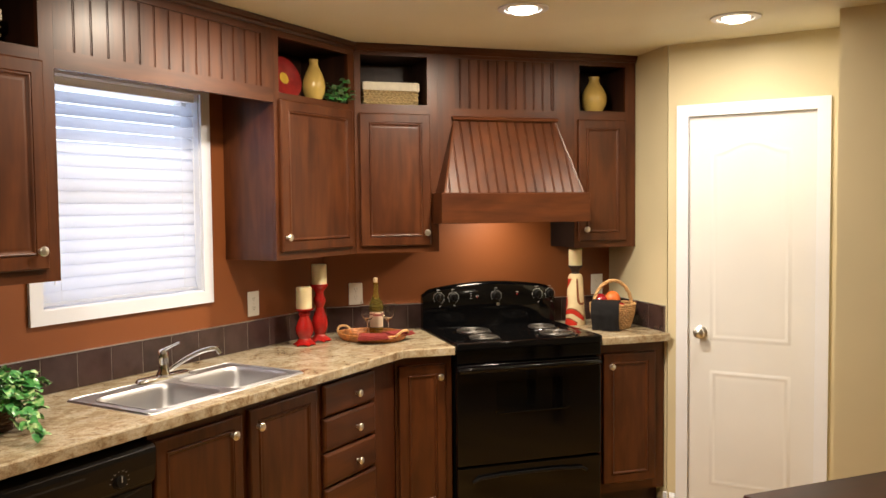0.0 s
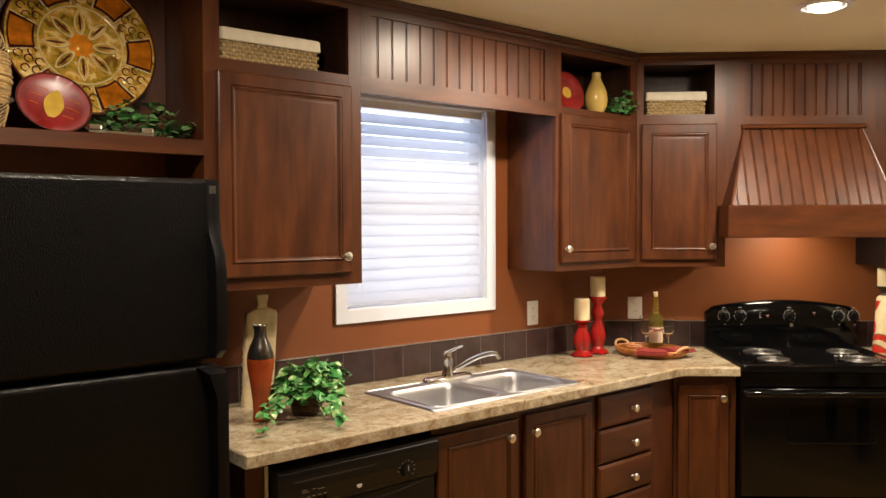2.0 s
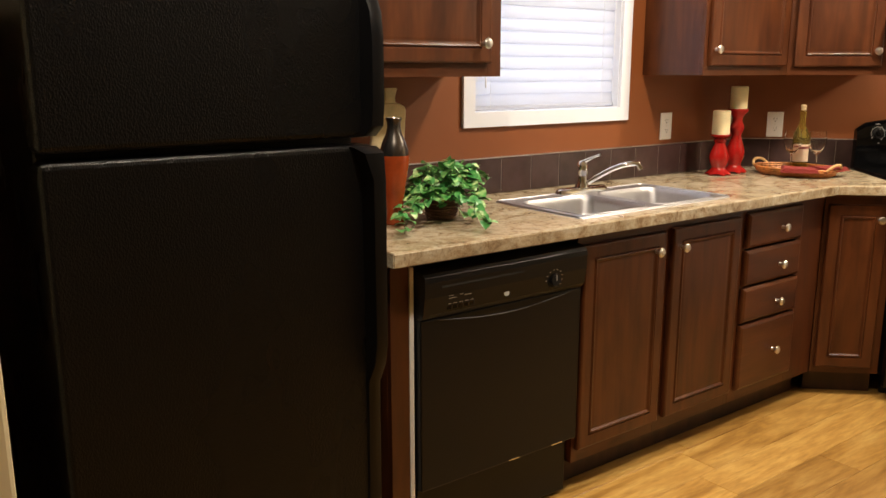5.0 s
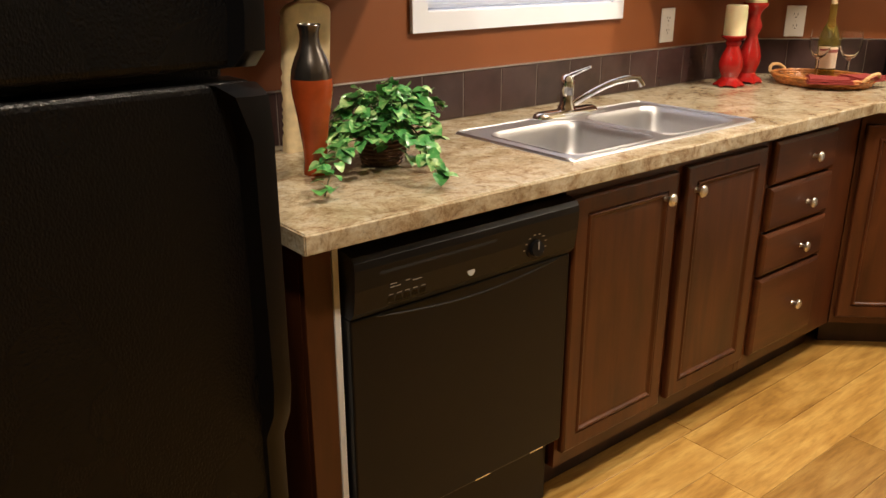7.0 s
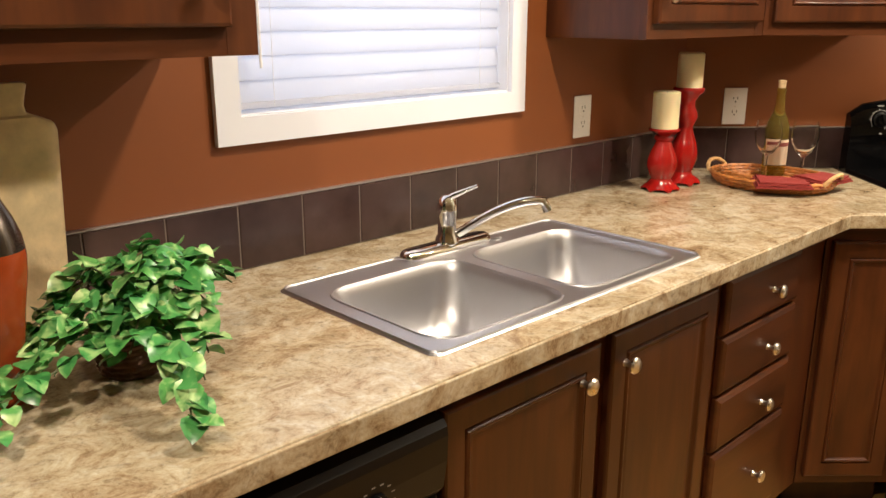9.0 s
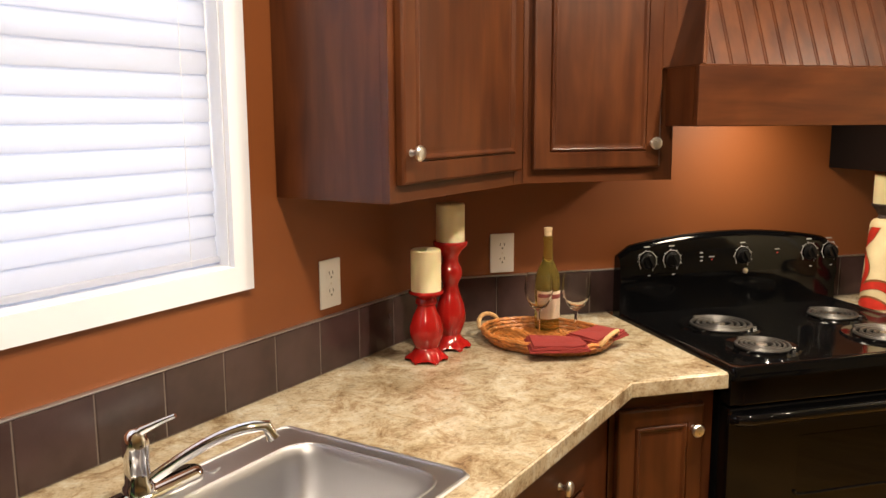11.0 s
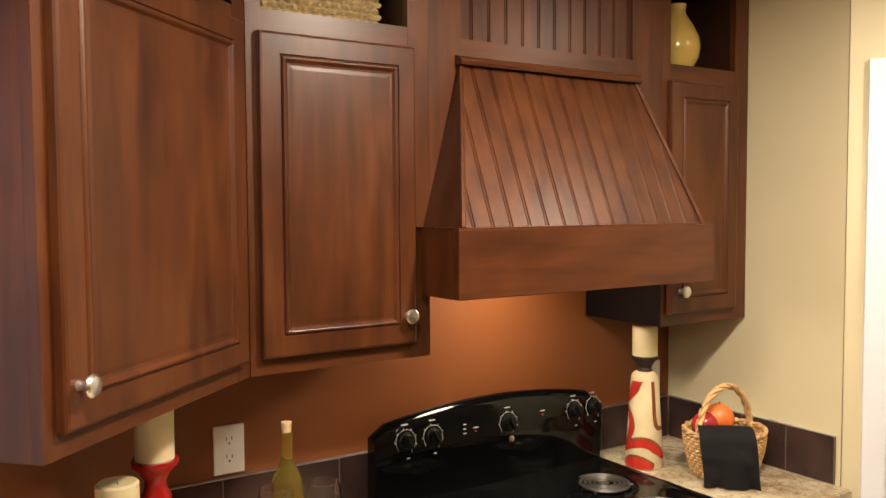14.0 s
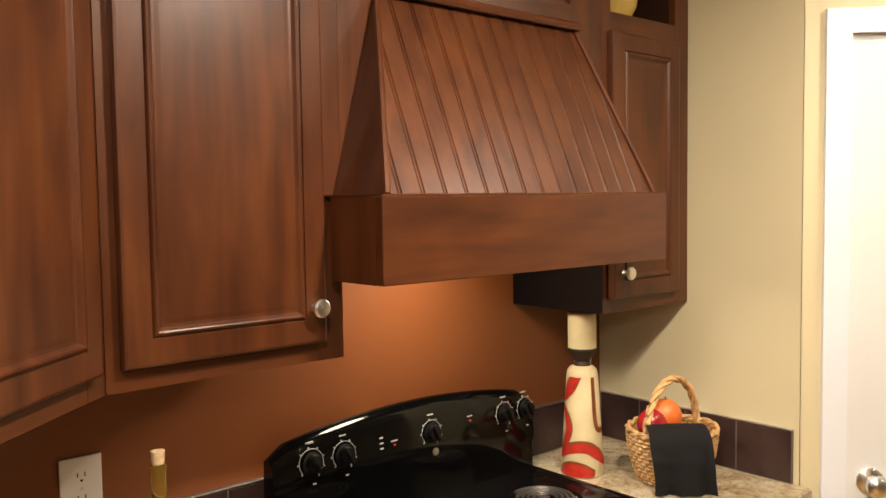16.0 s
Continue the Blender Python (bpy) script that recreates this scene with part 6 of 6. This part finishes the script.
def gourd(fm, a, b, z, r, h, label):
    t = thing("mustard_vase", fm, a, b, z, label, "vase", "mustard vases")
    prof = [(0, 0), (r * 0.55, 0), (r * 0.62, 0.004), (r * 0.92, h * 0.2), (r, h * 0.36), (r * 0.95, h * 0.5), (r * 0.72, h * 0.68), (r * 0.46, h * 0.82), (r * 0.37, h * 0.9), (r * 0.42, h), (r * 0.36, h), (r * 0.3, h * 0.9), (0, h * 0.85)]
    part("body", lathe(B(), prof, 32), yellow_glaze, t, smooth=True, local=True)


gourd(RNG, 1.470, 0.195, 2.0708, 0.070, 0.196, "mustard yellow gourd vase in the narrow niche")
gourd(WIN, 3.033, 0.222, 2.0688, 0.054, 0.195, "mustard yellow gourd vase in the corner niche")
np_ = thing("round_plate", WIN, 2.880, 0.195, 2.0688, "round red and orange plate leaning in the niche", "plate")
np_pose = pose(0, 0, 0, 76, 0, -5) @ Matrix.Translation((0, 0.098, 0))
plate_part("dish", lathe(B(), [(0, -0.010), (0.05, -0.010), (0.096, 0.006), (0.098, 0.010), (0.095, 0.011), (0.066, 0.001), (0, -0.002)], 44), glaze_red, parent=np_, mm=np_pose)
plate_part("orange_ring", lathe(B(), [(0.062, 0.0005), (0.040, -0.0012), (0.0, -0.0012)], 36), glaze_orange, parent=np_, mm=np_pose)
plate_part("centre", lathe(B(), [(0.030, -0.0008), (0.0, -0.0004)], 30), leaf_motif, parent=np_, mm=np_pose)

# ---- short counter by the pantry wall ----
ph = thing("painted_holder", RNG, 1.361, 0.185, CZ1 + 0.0005, "tapered cream candle holder painted with red swirls", "candle holder")
part("painted_body", lathe(B(), [(0, 0), (0.054, 0), (0.0555, 0.006), (0.0405, 0.258), (0.0375, 0.270), (0.031, 0.278), (0.020, 0.282), (0, 0.282)], 36), painted, ph, smooth=True, local=True)


def stroke(pts, lift):
    """A painted stroke on the holder through points (degrees round the body, height, width)."""
    for _ in range(3):                                   # corner cutting rounds the line
        soft = [pts[0]]
        for p, q in zip(pts, pts[1:]):
            soft += [tuple(0.75 * a + 0.25 * b for a, b in zip(p, q)), tuple(0.25 * a + 0.75 * b for a, b in zip(p, q))]
        pts = soft + [pts[-1]]
    bm, rows = B(), []
    for k, (u, z, w) in enumerate(pts):
        p, q = pts[max(0, k - 1)], pts[min(len(pts) - 1, k + 1)]
        du, dz = radians(q[0] - p[0]) * 0.05, q[1] - p[1]
        ln = math.hypot(du, dz) or 1
        row = []
        for side in (-1, -0.5, 0, 0.5, 1):
            zz = min(max(z + side * w * 0.5 * du / ln, 0.002), 0.256)
            th = radians(u - 145) - side * w * 0.5 * dz / ln / 0.05
            r = 0.0555 - 0.0150 * (zz - 0.006) / 0.252 + lift
            row.append(bm.verts.new((r * math.cos(th), r * math.sin(th), zz)))
        rows.append(row)
    for p, q in zip(rows, rows[1:]):
        for k in range(4):
            bm.faces.new((p[k], p[k + 1], q[k + 1], q[k]))
    return bm


STROKES = [[(0, 0.262, 0.006), (-22, 0.250, 0.026), (-42, 0.228, 0.034), (-60, 0.204, 0.018), (-72, 0.190, 0.006)],
           [(-78, 0.180, 0.008), (-48, 0.150, 0.016), (-36, 0.118, 0.017), (-52, 0.085, 0.016), (-72, 0.052, 0.012)],
           [(-75, 0.046, 0.010), (-35, 0.072, 0.022), (15, 0.080, 0.024), (50, 0.058, 0.022), (85, 0.030, 0.012)],
           [(-70, 0.010, 0.008), (-35, 0.018, 0.034), (0, 0.018, 0.034), (38, 0.008, 0.010)],
           [(120, 0.240, 0.010), (150, 0.190, 0.040), (175, 0.130, 0.010)], [(110, 0.09, 0.010), (165, 0.05, 0.026), (215, 0.08, 0.012)]]
for pts in STROKES:
    part("stroke_outline", stroke([(u, z + 0.003, w + 0.008) for u, z, w in pts], 0.0006), swirl_brown, ph, "brown painted outline", True, local=True)
    part("painted_stroke", stroke(pts, 0.0011), swirl_red, ph, "red painted swirl", True, local=True)
part("brown_stroke", stroke([(42, 0.256, 0.013), (44, 0.200, 0.013), (46, 0.140, 0.014), (58, 0.116, 0.014), (95, 0.122, 0.012)], 0.0008), swirl_brown, ph, "brown painted stroke", True, local=True)
part("cup", lathe(B(), [(0.022, 0.280), (0.019, 0.292), (0.026, 0.306), (0.040, 0.322), (0.040, 0.327), (0.0, 0.325)], 28), braid_dark, ph, "dark turned wooden cup", True, local=True)
pc = thing("pillar_candle", RNG, 1.361, 0.185, CZ1 + 0.328, "cream pillar candle on the painted holder", "candle", "pillar candles")
part("wax", lathe(B(), [(0, 0), (0.0365, 0), (0.0365, 0.088), (0.032, 0.092), (0.026, 0.089), (0, 0.086)], 28), wax, pc, smooth=True, local=True)
part("wick", tube(B(), [(0, 0, 0.085), (0.001, 0, 0.091)], 0.001, 5), slot_mat, pc, local=True)

bk = thing("fruit_basket", RNG, 1.488, 0.370, CZ1 + 0.0005, "round wicker basket with an arched handle", "basket")
bm = B()
NR, NS = 13, 30
for i in range(NR):
    z = 0.006 + 0.118 * i / (NR - 1)
    rad = 0.088 + 0.030 * math.sin(min(1.0, z / 0.12) * 1.5)
    tube(bm, [((rad + 0.0034 * (-1) ** (k + i)) * math.cos(k * math.tau / (2 * NS)), 0.88 * (rad + 0.0034 * (-1) ** (k + i)) * math.sin(k * math.tau / (2 * NS)), z) for k in range(2 * NS)], 0.0044, 5, True)
lathe(bm, [(0, 0.003), (0.082, 0.003), (0.084, 0.008), (0, 0.008)], 24, (0, 0, 0), 0.88)
part("weave", bm, wicker, bk, smooth=True, local=True)
bm = B()
for k in range(NS):
    t = k * math.tau / NS
    pts = []
    for i in range(5):
        z = 0.004 + 0.122 * i / 4
        rad = 0.088 + 0.030 * math.sin(min(1.0, z / 0.12) * 1.5)
        pts.append((rad * math.cos(t), 0.88 * rad * math.sin(t), z))
    tube(bm, pts, 0.0032, 5)
part("stake", bm, wicker, bk, smooth=True, local=True)
bm = B()
for ph_ in (0, math.pi):
    tube(bm, [((0.118 + 0.004 * math.cos(k * 0.9 + ph_)) * math.cos(k * math.tau / 60), 0.88 * (0.118 + 0.004 * math.cos(k * 0.9 + ph_)) * math.sin(k * math.tau / 60), 0.130 + 0.004 * math.sin(k * 0.9 + ph_)) for k in range(60)], 0.0052, 6, True)
part("braided_rim", bm, wicker, bk, smooth=True, local=True)
for ph_ in (0, 2.1, 4.2):
    pts = []
    for k in range(41):
        t = math.pi * k / 40
        w_ = 0.0055
        rr = 0.112 + w_ * math.cos(k * 0.55 + ph_)
        pts.append((rr * math.cos(t), w_ * math.sin(k * 0.55 + ph_), 0.118 + (0.135 + w_ * math.cos(k * 0.55 + ph_)) * math.sin(t)))
    part("handle_strand", tube(B(), pts, 0.0052, 6), wicker, bk, smooth=True, local=True)


def fruit(fm, nm, a, b, z, r, m, label, cat):
    t = thing(nm, fm, a, b, z, label, cat)
    prof = [(0, 0.06 * r)] + [(r * math.sin(k * math.pi / 16) * (1 + 0.05 * math.cos(k * math.pi / 16)), r - r * math.cos(k * math.pi / 16) * (1 - 0.06 * (k in (0, 16)))) for k in range(1, 16)] + [(0, 1.88 * r)]
    part("flesh", lathe(B(), prof, 26), m, t, smooth=True, local=True)
    part("stem", tube(B(), [(0, 0, 1.86 * r), (0.003, 0.002, 2.12 * r)], 0.0016, 5), stem_mat, t, local=True)


fruit(RNG, "apple", 1.423, 0.355, CZ1 + 0.112, 0.037, apple_mat, "shiny red apple in the basket", "apple")
fruit(RNG, "orange", 1.503, 0.340, CZ1 + 0.112, 0.042, orange_mat, "ripe orange in the basket", "orange")
fruit(RNG, "apple", 1.536, 0.385, CZ1 + 0.060, 0.037, apple_mat, "red apple low in the basket", "apple")
fruit(RNG, "apple", 1.461, 0.410, CZ1 + 0.050, 0.037, apple_mat, "red apple low in the basket", "apple")

tw = thing("dish_cloth", RNG, 1.436, 0.402, CZ1, "black folded cloth draped over the basket rim", "cloth", "", -42)
bm = B()
NX, NY = 12, 26
grid = []
for i in range(NX + 1):
    row = []
    for j in range(NY + 1):
        s = j / NY
        x = (i / NX - 0.5) * (0.128 + 0.030 * s + 0.010 * math.sin(s * 5)) + 0.016 * s
        d = s * 0.30
        if d < 0.07:
            y, z = 0.055 - d * 1.1, 0.138 + 0.020 * math.sin(d / 0.07 * math.pi * 0.5)
        elif d < 0.12:
            q = (d - 0.07) / 0.05 * math.pi * 0.5
            y, z = -0.0215 - 0.048 * math.sin(q), 0.158 - 0.036 * (1 - math.cos(q))
        else:
            y, z = -0.0695 - 0.012 * min(1, (d - 0.12) / 0.06) + 0.006 * (d - 0.12), 0.122 - (d - 0.12) * 0.672
        fold = (0.004 * math.sin(x * 70) + 0.003 * math.sin(x * 150 + 1)) * max(0, s - 0.25) * 2 + 0.003 * noise.noise((x * 30, s * 8, 2))
        row.append(bm.verts.new((x, y - fold, max(z + 0.002 * noise.noise((x * 20, s * 6, 5)), 0.004))))
    grid.append(row)
for i in range(NX):
    for j in range(NY):
        bm.faces.new((grid[i][j], grid[i + 1][j], grid[i + 1][j + 1], grid[i][j + 1]))
bmesh.ops.solidify(bm, geom=bm.faces[:], thickness=0.004)
part("draped_fabric", bm, cloth_black, tw, smooth=True, local=True)

# ---- dark table of the dining side ----
tb = thing("dining_table", pose(2.286, 2.300, 0, 0, 0, 51.3), 0, 0, 0, "dark cherry wooden dining table with square edge", "table")
bm = B()
box(bm, 0.0, 1.15, 0.0, 0.75, 0.725, 0.762, 0.006)
part("tabletop", bm, table_mat, tb)
bm = B()
box(bm, 0.06, 1.09, 0.06, 0.08, 0.64, 0.724)
part("apron", bm, table_mat, tb)
for a in (0.06, 1.03):
    for b in (0.05, 0.64):
        bm = B()
        box(bm, a, a + 0.06, b, b + 0.06, 0.0, 0.724, 0.004)
        part("leg", bm, table_mat, tb)

# ---- backsplash tiles, each its own piece ----
TZ_0, TZ_1 = CZ1 + 0.001, 1.048


def tile_row(fm, spans, name, label, along=True, n_at=0.0):
    wall = thing(name, fm, spans[0][0] if along else n_at, 0.0, TZ_0, label, "backsplash")
    tagged(wall, kind="structure")
    lo, hi = spans[0][0], spans[-1][1]
    bm = B()
    if along:
        box(bm, lo, hi, 0.0008, 0.0095, TZ_0, TZ_1 - 0.0035)
    else:
        box(bm, n_at - 0.0095, n_at - 0.0008, lo, hi, TZ_0, TZ_1 - 0.0035)
    part("grout_bed", bm, grout, wall)
    cache = {}
    for s0, s1 in spans:
        w = round(s1 - s0, 4)
        if w not in cache:
            bm = B()
            if along:
                box(bm, 0.0015, w - 0.0015, 0.006, 0.0115, 0.0015, TZ_1 - TZ_0 - 0.005, 0.0018, 1)
            else:
                box(bm, -0.0115, -0.006, 0.0015, w - 0.0015, 0.0015, TZ_1 - TZ_0 - 0.005, 0.0018, 1)
            cache[w] = mesh_of("tile", bm, tile_mat)
        ob = new("tile", cache[w])
        ob.parent = wall
        o = BASES[wall.name]
        ob.location = (s0 - o.x, -o.y, TZ_0 - o.z) if along else (n_at - o.x, -s0 - o.y, TZ_0 - o.z)
    bm = B()
    if along:
        profile_run(bm, [(0.0008, TZ_1 - 0.003), (0.0125, TZ_1 - 0.003), (0.0125, TZ_1 - 0.0012), (0.0105, TZ_1), (0.0008, TZ_1)], lo, hi)
    else:
        box(bm, n_at - 0.0125, n_at - 0.0008, lo, hi, TZ_1 - 0.003, TZ_1)
    part("metal_edge", bm, steel, wall, "thin metal edge strip")
    return wall


j = [1.000, 1.139, 1.288, 1.437, 1.587, 1.736, 1.885, 2.034, 2.182, 2.331, 2.480, 2.630, 2.779, 2.928, 3.076, 3.225, 3.344]
tile_row(WIN, list(zip(j, j[1:])), "backsplash_west", "dark brown square tile backsplash with metal edge")
j = [0.014, 0.152, 0.302, 0.452, 0.536]
tile_row(RNG, list(zip(j, j[1:])), "backsplash_range", "dark brown tile backsplash behind the wine tray")
j = [1.280, 1.36, 1.51, 1.655]
tile_row(RNG, list(zip(j, j[1:])), "backsplash_range_end", "dark brown tile backsplash behind the fruit basket")
j = [0.013, 0.15, 0.30, 0.45, 0.598]
tile_row(RNG, list(zip(j, j[1:])), "backsplash_pantry", "dark brown tile backsplash on the cream wall", False, 1.668)

# ---- floor planks ----
floor_ob = scene.objects["floor"]
PW, PL = 0.155, 1.21
plank_me = {}


def plank_mesh(length):
    key = round(length, 2)
    if key not in plank_me:
        bm = B()
        w, l, c = PW - 0.0012, key - 0.0012, 0.0016
        lo = [bm.verts.new(p) for p in ((0, 0, -0.006), (w, 0, -0.006), (w, l, -0.006), (0, l, -0.006))]
        md_ = [bm.verts.new((v_.co.x, v_.co.y, -c * 0.6)) for v_ in lo]
        hi = [bm.verts.new(p) for p in ((c, c, 0), (w - c, c, 0), (w - c, l - c, 0), (c, l - c, 0))]
        for p, q in ((lo, md_), (md_, hi)):
            for k in range(4):
                bm.faces.new((p[k], p[(k + 1) % 4], q[(k + 1) % 4], q[k]))
        bm.faces.new(hi)
        plank_me[key] = mesh_of("plank", bm, plank_mat)
    return plank_me[key]


pr = random.Random(11)
rest = B()
x = 0.0
while x < XE:
    y = YS - pr.random() * PL
    while y < 4.9:
        y0, y1 = max(y, YS), min(y + PL, 4.9)
        if y1 - y0 > 0.03:
            near = x < 2.4 and y1 > 0.6 and y0 < 4.2
            if near:
                ob = new("plank", plank_mesh(y1 - y0))
                ob.parent = floor_ob
                ob.location = (x, y0, 0)
            else:
                box(rest, x, x + PW - 0.0012, -y1 + 0.0012, -y0, -0.006, 0.0)
        y += PL
    x += PW
far = new("far_planks", mesh_of("far_planks", rest, plank_mat))
far.parent = floor_ob
tagged(far, "honey oak planks further off", kind="stuff")
